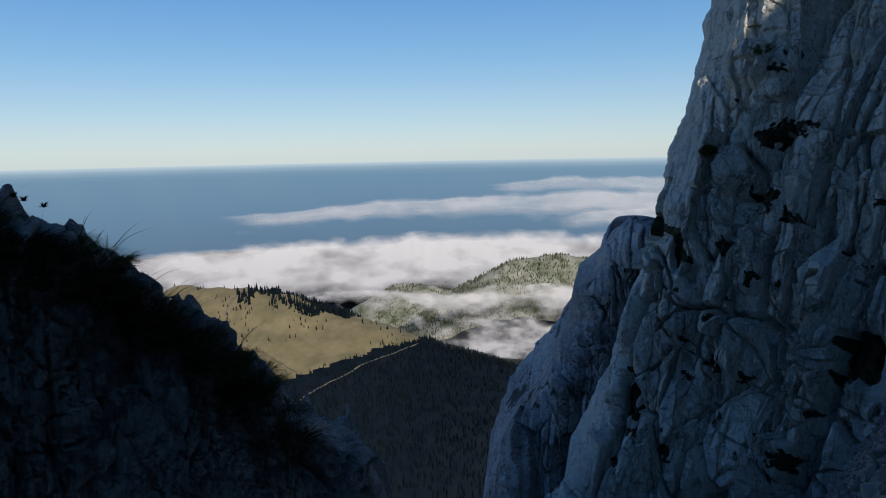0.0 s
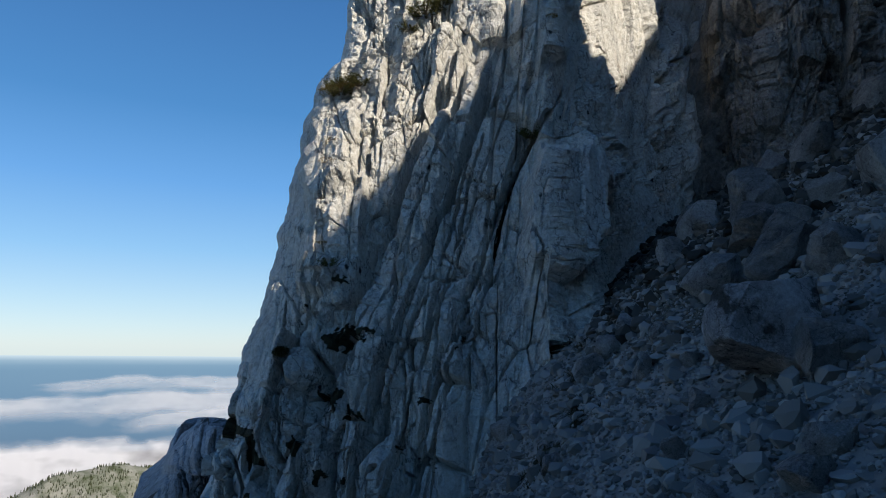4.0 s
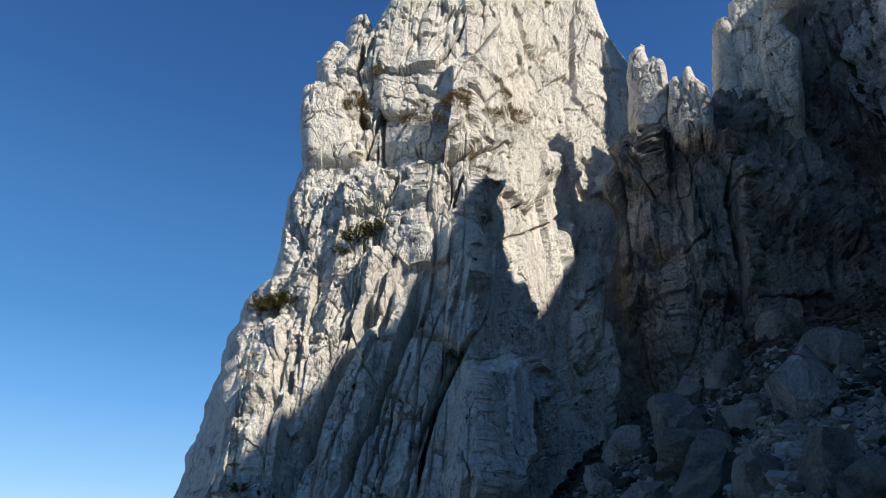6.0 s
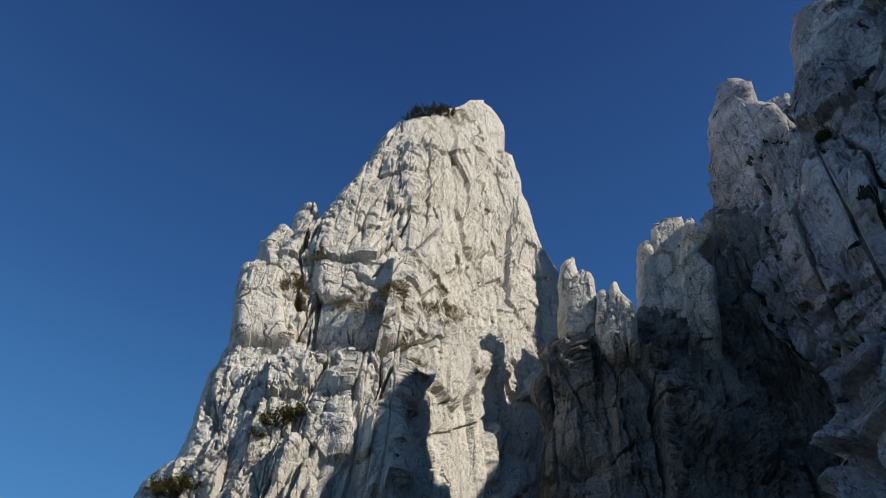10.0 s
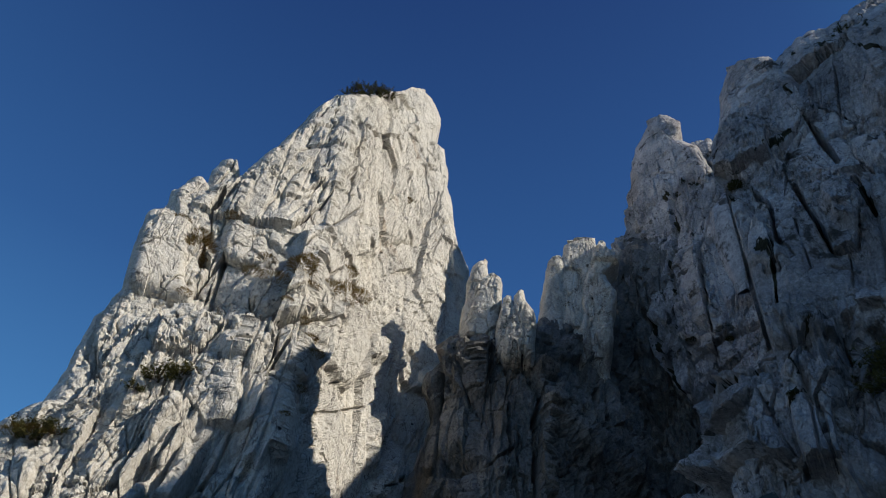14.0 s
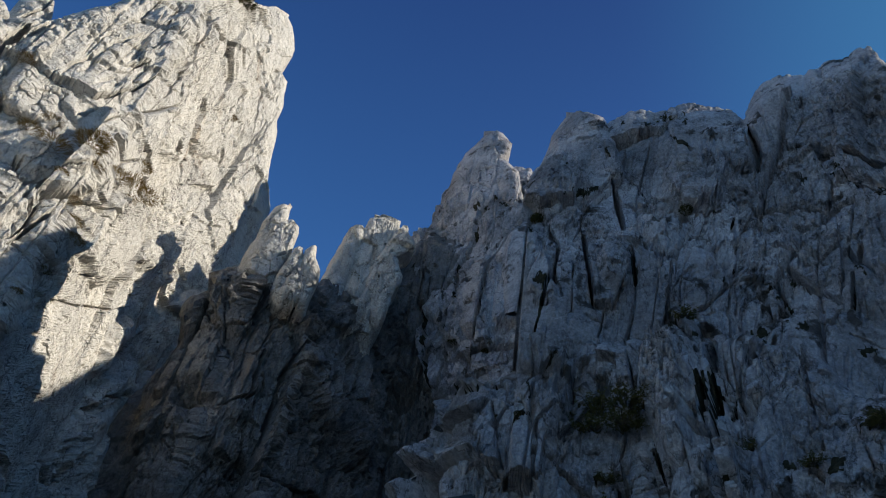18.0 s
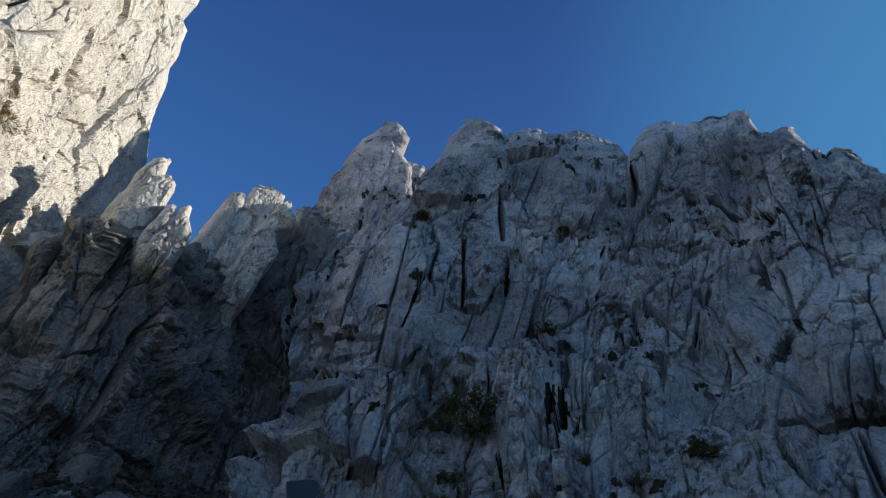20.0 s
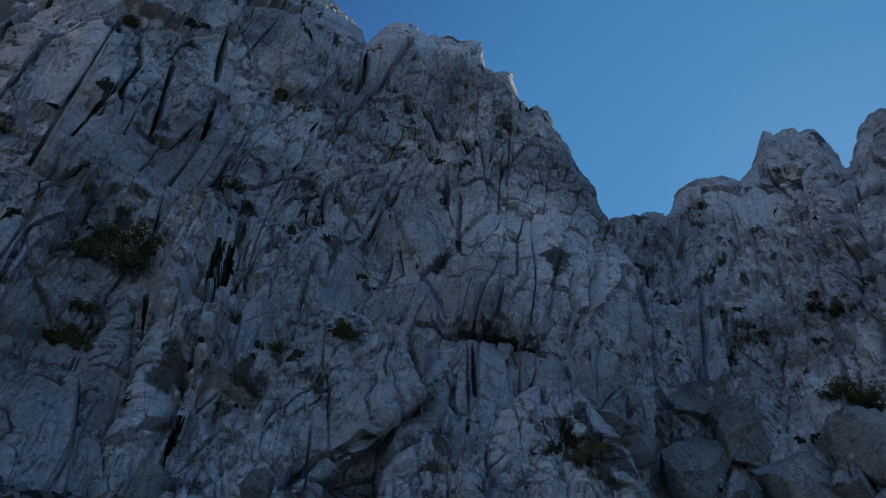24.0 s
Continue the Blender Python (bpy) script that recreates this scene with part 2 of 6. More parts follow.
def mesh_grid(name, x, y, z, material, wrap=False):
    """A mesh from arrays of places; wrap joins the last column to the first."""
    n, m = x.shape
    me = bpy.data.meshes.new(name)
    co = np.stack([x, y, z], -1).reshape(-1, 3).astype(np.float32)
    idx = np.arange(n * m).reshape(n, m)
    nxt = np.roll(idx, -1, 1) if wrap else idx[:, 1:]
    cur = idx if wrap else idx[:, :-1]
    q = np.stack([cur[:-1], nxt[:-1], nxt[1:], cur[1:]], -1).reshape(-1, 4)
    me.vertices.add(len(co))
    me.vertices.foreach_set("co", co.ravel())
    me.loops.add(q.size)
    me.loops.foreach_set("vertex_index", q.ravel().astype(np.int32))
    me.polygons.add(len(q))
    me.polygons.foreach_set("loop_start", np.arange(0, q.size, 4, dtype=np.int32))
    me.polygons.foreach_set("loop_total", np.full(len(q), 4, dtype=np.int32))
    me.update(calc_edges=True)
    me.validate()
    me.materials.append(material)
    me.shade_flat()
    return me


def polar(az, z_or_el, d, level=False):
    a = np.radians(az)
    z = z_or_el if level else EYE.z + d * np.tan(np.radians(z_or_el))
    return d * np.sin(a), d * np.cos(a), z


def curve(pairs, x):
    p = sorted(pairs)
    return np.interp(x, [q[0] for q in p], [q[1] for q in p])


class Face:
    """The skin of a rock mass seen from the standpoint: bearings A, elevations E, distances D along the level, and its relief."""

    def __init__(self, A, E, D, dist):
        self.A, self.E, self.D = A, E, D
        self.h = D * np.tan(np.radians(E))
        row = A.shape[0] // 2
        a, d = A[row], curve(dist, A[row]) * 1.15
        run = np.concatenate([[0], np.cumsum(np.hypot(np.diff(d), np.diff(np.radians(a)) * d[1:]))])
        self.s = np.interp(A, a, run) + np.radians(np.clip(A - a[-1], 0, 90) + np.clip(A - a[0], -90, 0)) * d.mean()
        self.r = np.zeros(A.shape)
        self.n = np.zeros(A.shape)
        self.green = np.zeros(A.shape)

    def place(self, az, el, out=0.0):
        """The spot of the finished skin at a bearing."""
        k = ((self.A - az) ** 2 + (self.E - el) ** 2).argmin()
        return Vector([float(v) for v in polar(self.A.flat[k], self.E.flat[k], self.F.flat[k] - out)])

    def facing(self):
        """Less relief where the skin runs away from the standpoint."""
        slope = np.gradient(self.D, axis=1) / np.maximum(np.abs(np.gradient(np.radians(self.A), axis=1)), 1e-5) / self.D
        return 0.45 + 0.55 / np.sqrt(1 + np.minimum(slope * slope, 25.0))

    def warp(self):
        if not hasattr(self, "wa"):
            self.wa = self.A + 0.28 * fbm(self.s * 0.9, self.h * 0.9, 71, 5, 0.55)
            self.we = self.E + 0.28 * fbm(self.s * 0.9 + 40, self.h * 0.9, 72, 5, 0.55)
        return self.wa, self.we

    def near(self, pts, box):
        """Distance in degrees from a crooked line of bearings, within a window of the skin."""
        wa, we = self.warp()
        wa, we = self.A[box] + 0.45 * (wa[box] - self.A[box]), self.E[box] + 0.45 * (we[box] - self.E[box])
        d = np.full(wa.shape, 99.0)
        for (a0, e0), (a1, e1) in zip(pts[:-1], pts[1:]):
            k = math.cos(radians((e0 + e1) / 2))
            px, py, vx, vy = (wa - a0) * k, we - e0, (a1 - a0) * k, e1 - e0
            u = np.clip((px * vx + py * vy) / (vx * vx + vy * vy + 1e-9), 0, 1)
            d = np.minimum(d, np.hypot(px - u * vx, py - u * vy))
        return d

    def window(self, a0, a1, e0, e1):
        rows, cols = np.nonzero((self.A > a0) & (self.A < a1) & (self.E > e0) & (self.E < e1))
        return (slice(rows.min(), rows.max() + 1), slice(cols.min(), cols.max() + 1)) if len(rows) > 9 else None

    def crack(self, pts, width, depth):
        """An open joint along a line, uneven in width and depth; turf grows in the wider ones."""
        box = self.window(min(p[0] for p in pts) - 3, max(p[0] for p in pts) + 3, min(p[1] for p in pts) - 2, max(p[1] for p in pts) + 2)
        if box is None:
            return
        if not hasattr(self, "uneven"):
            self.uneven = 0.05 * fbm(self.s * 5, self.h * 5, 83, 3, 0.6)
            self.wide = 0.62 * np.clip(0.55 + 0.9 * value_noise(self.s * 1.5, self.h * 1.5, 5), 0.15, 1)
            self.deep = np.clip(0.75 + 0.8 * value_noise(self.s * 0.8, self.h * 0.8, 6), 0.15, 1)
            self.grown = np.clip(0.5 + 1.6 * fbm(self.s * 1.3, self.h * 1.3, 84, 3), 0, 1)
        d = self.near(pts, box) + self.uneven[box]
        self.n[box] -= depth * self.deep[box] * np.clip(1.5 - 1.5 * d / (width * self.wide[box]), 0, 1)
        if width > 0.36:
            self.green[box] = np.maximum(self.green[box], np.clip(1.2 - d / (0.62 * width), 0, 1) * self.grown[box])

    def swell(self, az, el, wide, tall, out, lean=0.0, hard=0.5):
        """A block, pillar or hollow (out below 0) about a bearing; hard: how steep its sides are."""
        if out < 0:
            out, hard = out * 0.6, 0.9
        box = self.window(az - 2.2 * (wide + abs(lean) * tall) - 2, az + 2.2 * (wide + abs(lean) * tall) + 2, el - 1.6 * tall - 1, el + 1.6 * tall + 1)
        if box is None:
            return
        if not hasattr(self, "lumpy"):
            self.lumpy = 0.22 * fbm(self.s * 0.9, self.h * 0.9, 61, 4, 0.6)
        wa, we = self.warp()
        k = math.cos(radians(el))
        dx, dy = (wa[box] - az) * k, we[box] - el
        dx = dx - lean * dy
        t = math.sin(az * 3.7 + el) * 0.35
        dx, dy = dx * math.cos(t) + dy * math.sin(t) * wide / tall, dy * math.cos(t) - dx * math.sin(t) * tall / wide
        q = np.maximum(np.abs(dx) / wide, np.abs(dy) / tall) * 0.7 + 0.3 * (np.abs(dx) / wide + np.abs(dy) / tall)
        q = q + self.lumpy[box]
        self.n[box] += 0.55 * out * np.clip((1 - q) / hard, 0, 1)

    def level_off(self, az, el, wide, tall):
        """A flat place on the skin."""
        m = np.clip(2.2 - 2 * np.maximum(np.abs(self.A - az) / wide, np.abs(self.E - el) / tall), 0, 1)
        if m.max() > 0:
            self.r += (self.r[m > 0].mean() - self.r) * m
            self.n -= self.n * m

    def skin(self, fade):
        """The finished places: broad forms lie along the line of sight, the relief stands square to the rock."""
        p = np.stack(polar(self.A, self.E, self.D), -1)
        q = np.stack(polar(self.A, self.E, self.D - self.r * fade), -1)
        n = np.cross(np.gradient(p, axis=1), np.gradient(p, axis=0))
        n /= np.linalg.norm(n, axis=-1, keepdims=True) + 1e-9
        way = p - np.array(EYE)
        n = np.where((n * way).sum(-1, keepdims=True) > 0, -n, n)
        q = q + n * (self.n * fade)[..., None]
        self.F = np.hypot(q[..., 0], q[..., 1])
        self.A = np.degrees(np.unwrap(np.arctan2(q[..., 0], q[..., 1]), axis=1))
        if abs(self.A.mean() - 100) > 200:
            self.A = self.A + 360
        self.E = np.degrees(np.arctan2(q[..., 2] - EYE.z, self.F))
        self.P = q
        return q[..., 0], q[..., 1], q[..., 2]


def tower(name, left, right, e0, e1, rows, cols, dist, lean, thick, seed, material, amp=1.0, edge=3.0, round_by=2.0, carve=None, fine=1.0, root=0.0, zoom=1.0, rough=0.8, chunk=1.0, slant=0.0, fluted=0.5):
    """A rock tower: left and right edges are bearings by elevation; it leans back by `lean` metres a metre."""
    E1 = np.linspace(e0, e1, rows)
    h1 = E1 * 0.35
    jit = min(0.22, 0.035 * (max(a for a, b in right) - min(a for a, b in left)))
    L = curve([(b, a) for a, b in left], E1) + jit * fbm(h1 * 2.2, h1 * 0 + seed, seed, 4)
    R = curve([(b, a) for a, b in right], E1) + jit * fbm(h1 * 2.2, h1 * 0 + seed + 9, seed, 4)
    R = np.maximum(R, L + 0.05)
    u = np.linspace(0, 1, cols)
    A = L[:, None] + (R - L)[:, None] * u[None]
    E = np.repeat(E1[:, None], cols, 1)
    D = curve(dist, A) / (1 - lean * np.tan(np.radians(E)))
    side = np.minimum(u, 1 - u)[None] * (R - L)[:, None]
    q = np.clip(1 - side / edge, 0, 1)
    D = D + round_by * (1 - np.sqrt(1 - q * q * 0.999))
    D = D + root * np.clip(1 - (E1 - e0) / (e1 - e0) / 0.4, 0, 1)[:, None] ** 1.5
    top = np.clip((E1 - (e1 - 2.5)) / 2.5, 0, 1)[:, None]
    D = D + round_by * 0.8 * top ** 2
    f = Face(A, E, D, dist)
    f.n += rock_relief(f.s, f.h, seed, amp, fine, zoom, rough, chunk, slant, fluted) * f.facing()
    if carve:
        carve(f)
    xf, yf, zf = f.skin(1 - 0.85 * q ** 1.5)
    F = f.F
    nb = max(12, cols // 10)
    ub = np.linspace(1, 0, nb + 2)[1:-1]
    Ab = L[:, None] + (R - L)[:, None] * ub[None]
    Eb = np.repeat(E1[:, None], nb, 1)
    shape = np.sqrt(1 - (2 * ub - 1) ** 2)[None]
    Db = F[:, :1] * (1 - ub)[None] + F[:, -1:] * ub[None]
    wide = (np.radians(R - L) * F.mean(1))[:, None]
    Db = np.maximum(Db, D.max(1)[:, None]) * 1.0 + shape * np.minimum(thick, 0.15 + wide * 0.8) + 0.2
    xb, yb, _ = polar(Ab, Eb, Db)
    zb = np.repeat(zf.mean(1)[:, None], nb, 1)
    x, y, z = np.hstack([xf, xb]), np.hstack([yf, yb]), np.hstack([zf, zb])
    cx, cy, cz = x[-1].mean(), y[-1].mean(), z[-1].mean()
    x, y, z = np.vstack([x, np.full((1, x.shape[1]), cx)]), np.vstack([y, np.full((1, x.shape[1]), cy)]), np.vstack([z, np.full((1, x.shape[1]), cz + 0.1)])
    return new(name, mesh_grid(name, x, y, z, material, wrap=True)), f


def ridge(name, skyline, foot, cols, rows, dist, lean, thick, seed, material, amp=1.0, carve=None, jag=0.35, fine=1.0, drop=12.0, zoom=1.0, rough=0.8, chunk=1.0, slant=0.0, fluted=0.5):
    """A wall of rock with a skyline of (bearing, elevation); it has a back that falls away behind the crest."""
    a0, a1 = min(p[0] for p in skyline), max(p[0] for p in skyline)
    A1 = np.linspace(a0, a1, cols)
    S = curve(skyline, A1) + jag * fbm(A1 * 0.9, A1 * 0 + seed, seed, 4)
    Ft = curve(foot, A1)
    v = np.linspace(0, 1, rows)
    A = np.repeat(A1[None], rows, 0)
    E = Ft[None] + (S - Ft)[None] * v[:, None]
    D = curve(dist, A) / (1 - lean * np.tan(np.radians(E)))
    top = np.clip((v - 0.93) / 0.07, 0, 1)[:, None]
    D = D + 0.9 * top ** 2
    f = Face(A, E, D, dist)
    f.n += rock_relief(f.s, f.h, seed, amp, fine, zoom, rough, chunk, slant, fluted) * f.facing()
    if carve:
        carve(f)
    x, y, z = f.skin(1 - 0.75 * top)
    F = f.F
    bx, by, bz = [], [], []
    for k in np.linspace(0.12, 1, 10):
        d = F[-1] + thick * k
        px, py, _ = polar(A1, S, d)
        bx.append(px)
        by.append(py)
        bz.append(z[-1] - drop * k ** 2 + 0.3 * np.sin(k * 3.1) * fbm(A1 * 0.5, A1 * 0 + k * 5, seed + 3, 3))
    x, y, z = np.vstack([x, bx]), np.vstack([y, by]), np.vstack([z, bz])
    return new(name, mesh_grid(name, x, y, z, material)), f


# ---- the rock tower with the pine on its top ----
TOWER_DIST = [(5, 16.2), (10, 15.3), (20, 14.6), (30, 13.5), (38, 12.9), (42.5, 13.0), (45, 13.9), (48, 16.9), (52, 20.0), (58, 23.7), (62, 26.2)]


def carve_tower(f):
    low = np.clip((7 - f.E) / 8, 0, 1)
    slab = np.clip(1.6 - 1.6 * np.abs(f.A - 41.5 - (f.E - 8) * 0.25) / 3.2, 0, 1)
    low = low * (1 - slab)
    hollow = np.clip(fbm(f.s / 1.0 - 0.12 * f.h, f.h / 1.7, 405, 4, 0.5) - 0.22, 0, 0.5)
    f.n += low * (plates(f.s, f.h, 401, 0.6, 1.2, 0.20, 0.60, 0.36, 0.06, -0.3) - 1.0 * hollow)
    f.green = np.maximum(f.green, low * hollow * 2.2 * np.clip(0.6 + fbm(f.s * 2, f.h * 2, 407, 3), 0, 1.3))
    rill = np.clip(1 - np.abs(f.A - 33 - (f.E - 6) * 0.22) / 6, 0, 1) ** 0.5 * np.clip((26 - f.E) / 6, 0, 1)
    rill = rill * (1 - slab)
    f.n -= rill * (0.85 * fissure((f.s - 0.33 * f.h) / 1.2, f.h / 14, 409, 0.20) + 0.22 * fissure((f.s - 0.33 * f.h) / 0.38, f.h / 7, 411, 0.2))
    f.n *= 1 - 0.55 * slab * np.clip((20 - f.E) / 4, 0, 1)
    left = curve([(-29, 10.2), (-21.4, 13.5), (-6, 17.4), (3, 19.3), (14, 21.5), (21, 23.3)], f.E)
    f.n *= 1 - 0.8 * np.clip(1.3 - (f.A - left) / 4, 0, 1) * np.clip((f.E + 9) / 6, 0, 1) * np.clip((22 - f.E) / 3, 0, 1)
    f.crack([(43.7, 50.3), (43.7, 46.7), (43.7, 43.5)], 0.22, 0.45)
    f.crack([(45.3, 50.5), (45.6, 48.6)], 0.20, 0.40)
    f.crack([(40.3, 52.3), (40.3, 48.4), (41.2, 45.6)], 0.20, 0.35)
    f.crack([(35.4, 43.3), (39.2, 43.5), (41.1, 44.6)], 0.25, 0.40)
    f.crack([(49.0, 49.9), (51.4, 49.6), (52.8, 48.9)], 0.25, 0.50)
    f.crack([(50.2, 47.2), (49.9, 45.4)], 0.20, 0.35)
    f.crack([(47.9, 42.5), (51.4, 41.8), (53.8, 40.9)], 0.20, 0.30)
    f.crack([(45.1, 42.5), (48.2, 42.4)], 0.18, 0.30)
    f.crack([(42.8, 35.9), (42.5, 32.2), (41.0, 29.4), (40.5, 27.4)], 0.30, 0.60)
    f.crack([(43.9, 36.0), (43.8, 34.0)], 0.25, 0.45)
    f.crack([(45.3, 36.1), (45.2, 32.4)], 0.25, 0.45)
    f.crack([(48.0, 36.2), (48.0, 31.6), (48.6, 28.8)], 0.25, 0.45)
    f.crack([(51.4, 36.2), (51.2, 30.3)], 0.25, 0.40)
    f.crack([(37.9, 34.2), (36.7, 31.7), (35.3, 29.3), (34.8, 27.9)], 0.25, 0.45)
    f.crack([(37.3, 34.4), (39.9, 31.8)], 0.20, 0.40)
    f.crack([(40.2, 32.1), (40.7, 29.8), (40.4, 27.8)], 0.25, 0.50)
    f.crack([(40.4, 27.8), (43.5, 28.0)], 0.18, 0.30)
    f.crack([(43.6, 26.9), (44.8, 26.9), (48.6, 27.8), (50.3, 28.6)], 0.22, 0.35)
    f.crack([(45.0, 26.8), (44.2, 22.6)], 0.30, 0.60)
    f.crack([(27.0, 32.4), (29.2, 32.0), (32.4, 33.0)], 0.30, 0.50)
    f.crack([(32.5, 32.5), (32.5, 30.3)], 0.20, 0.35)
    f.crack([(54.9, 42.6), (53.1, 39.0), (53.7, 38.0)], 0.20, 0.30)
    f.crack([(39.8, 39.9), (38.8, 38.6)], 0.20, 0.30)
    f.crack([(33.9, 39.2), (33.8, 35.9), (33.1, 33.1)], 0.25, 0.40)
    f.crack([(29.8, 31.6), (30.2, 28.6)], 0.20, 0.30)
    f.crack([(26.2, 30.1), (26.6, 25.8)], 0.20, 0.30)
    f.crack([(38.3, 20.4), (36.5, 14.3), (35.1, 8.8), (33.5, 1.9)], 0.35, 0.70)
    f.crack([(37.3, 18.9), (35.4, 12.4), (32.4, 1.9)], 0.30, 0.60)
    f.crack([(43.4, 20.4), (41.3, 16.9), (39.6, 13.9), (38.5, 9.8), (37.1, 2.0)], 0.45, 1.10)
    f.crack([(33.1, 21.6), (30.8, 12.2), (29.3, 6.9)], 0.25, 0.40)
    f.crack([(50.9, 28.7), (50.6, 23.4), (50.8, 17.9), (50.6, 12.5)], 0.40, 0.80)
    f.crack([(52.9, 22.4), (50.4, 21.7)], 0.30, 0.60)
    f.crack([(29.4, 22.3), (28.6, 15.8), (27.3, 9.4)], 0.20, 0.35)
    f.crack([(54.6, 22.2), (53.4, 14.2)], 0.30, 0.60)
    f.crack([(32.3, 2.4), (30.7, -3.2), (29.6, -7.8)], 0.35, 0.70)
    f.crack([(36.7, 5.8), (34.8, -4.2), (33.8, -9.7), (33.0, -15.6)], 0.45, 1.00)
    f.crack([(35.0, 5.5), (32.2, -3.7), (31.2, -7.8)], 0.35, 0.70)
    f.crack([(29.1, 2.4), (26.0, -5.4)], 0.25, 0.50)
    f.crack([(22.6, -3.9), (21.9, -13.1), (20.3, -20.1)], 0.30, 0.50)
    f.crack([(17.8, -9.3), (15.7, -17.2), (14.8, -23.1)], 0.35, 0.60)
    f.crack([(30.0, -9.7), (28.0, -16.0), (25.9, -22.9)], 0.30, 0.50)
    f.crack([(32.0, 43.8), (31.7, 41.7), (31.3, 39.5), (31.8, 37.2), (32.5, 35.5)], 0.80, 1.60)
    f.swell(51.2, 52.3, 1.46, 2.18, 0.24, 0.00, 0.35)
    f.swell(42.3, 48.5, 1.18, 2.55, 0.42, 0.00, 0.35)
    f.swell(38.5, 48.2, 0.50, 1.55, -0.66, 0.00, 0.35)
    f.swell(37.8, 45.6, 0.64, 0.82, -0.30, 0.00, 0.35)
    f.swell(41.6, 40.9, 1.09, 1.36, -0.78, 0.30, 0.35)
    f.swell(39.6, 39.4, 1.09, 0.73, -0.48, 0.00, 0.35)
    f.swell(46.7, 41.0, 1.36, 1.36, 0.48, 0.00, 0.35)
    f.swell(46.3, 32.9, 3.00, 3.55, 0.60, 0.00, 0.35)
    f.swell(39.9, 35.2, 2.18, 1.18, 0.54, 0.00, 0.35)
    f.swell(37.9, 30.9, 2.18, 3.00, 0.36, 0.00, 0.35)
    f.swell(42.6, 31.3, 1.64, 3.19, 0.30, 0.00, 0.35)
    f.swell(50.7, 32.5, 1.64, 3.19, 0.36, 0.00, 0.35)
    f.swell(33.4, 41.0, 1.00, 1.82, 0.30, 0.00, 0.35)
    f.swell(50.1, 42.7, 2.73, 1.18, 0.24, 0.00, 0.35)
    f.swell(52.8, 46.4, 1.55, 3.19, 0.24, 0.00, 0.35)
    f.swell(41.1, 43.8, 0.45, 1.00, -0.36, 0.00, 0.35)
    f.swell(42.5, 10.3, 2.82, 8.64, 1.30, 0.25, 0.30)
    f.swell(52.4, 20.1, 1.91, 7.73, 1.10, 0.00, 0.40)
    f.swell(24.9, 15.5, 2.73, 5.92, 0.60, 0.20, 0.35)
    f.swell(32.6, 12.3, 1.36, 8.19, 0.50, 0.25, 0.35)
    f.swell(50.2, 25.3, 1.00, 2.73, 0.70, 0.00, 0.35)
    f.swell(41.5, 24.6, 1.82, 3.19, 0.60, 0.00, 0.35)
    f.swell(34.9, 22.6, 1.82, 2.73, 0.50, 0.00, 0.35)
    f.swell(24.7, 4.8, 2.05, 1.55, 0.60, 0.00, 0.35)
    f.swell(24.3, -2.6, 1.36, 1.27, 0.50, 0.00, 0.35)
    f.swell(19.1, -15.3, 1.27, 2.37, 0.50, 0.00, 0.35)
    f.swell(24.3, -15.5, 1.36, 2.73, 0.50, 0.00, 0.35)
    f.swell(26.0, 0.9, 1.82, 1.36, -0.70, 0.00, 0.35)
    f.swell(25.3, -4.2, 1.55, 1.82, -0.70, 0.00, 0.35)
    f.swell(22.5, -8.8, 1.00, 2.73, -0.60, 0.00, 0.35)
    f.swell(24.4, -9.8, 0.91, 1.00, -0.50, 0.00, 0.35)
    f.swell(44.5, -4.2, 2.73, 5.00, -1.20, -0.60, 0.35)
    f.swell(19.3, -20.1, 1.18, 2.73, 0.50, 0.00, 0.35)
    f.swell(29.9, -13.3, 1.27, 5.46, 0.60, 0.00, 0.35)
    f.swell(24.9, -9.4, 1.55, 2.73, 0.50, 0.00, 0.35)
    f.swell(23.4, -16.3, 1.36, 2.73, 0.50, 0.00, 0.35)
    f.swell(19.9, -13.1, 1.18, 3.19, 0.40, 0.00, 0.35)
    f.swell(21.8, -6.9, 1.09, 1.82, -0.50, 0.00, 0.35)


main_tower, tower_face = tower("rock_tower",
    [(10.2, -29), (13.5, -21.4), (14.7, -15.2), (17.4, -6.1), (17.8, -1.7), (19.3, 3.0), (20.2, 8), (21.5, 13.8), (21.8, 17), (23.3, 21.2), (24.9, 23), (25.6, 29), (26.6, 32),
     (27.5, 36), (29, 40), (31.5, 42.5), (32.7, 43.7), (34.7, 45.9), (37.2, 49.9), (40.0, 52.2), (44.0, 53.1), (47.0, 53.5)],
    [(37.0, -29), (38, -17), (44, -6.9), (50, 0), (56, 8), (57.0, 18.6), (57.4, 27.4), (58.0, 30), (59.2, 36), (58.6, 40), (57.1, 42.5),
     (55.8, 45.9), (54.8, 49.8), (52.8, 50.2), (52.0, 52.0), (50.5, 53.5)],
    -29, 53.5, 820, 500, TOWER_DIST, 0.33, 9.0, 11, ROCK, 0.68, carve=carve_tower, rough=0.72, chunk=1.15, slant=-0.08, edge=1.5, round_by=0.9)
tagged(main_tower, "tall pale limestone tower, cracked, sunlit above and shaded below", "rock tower", kind="structure")

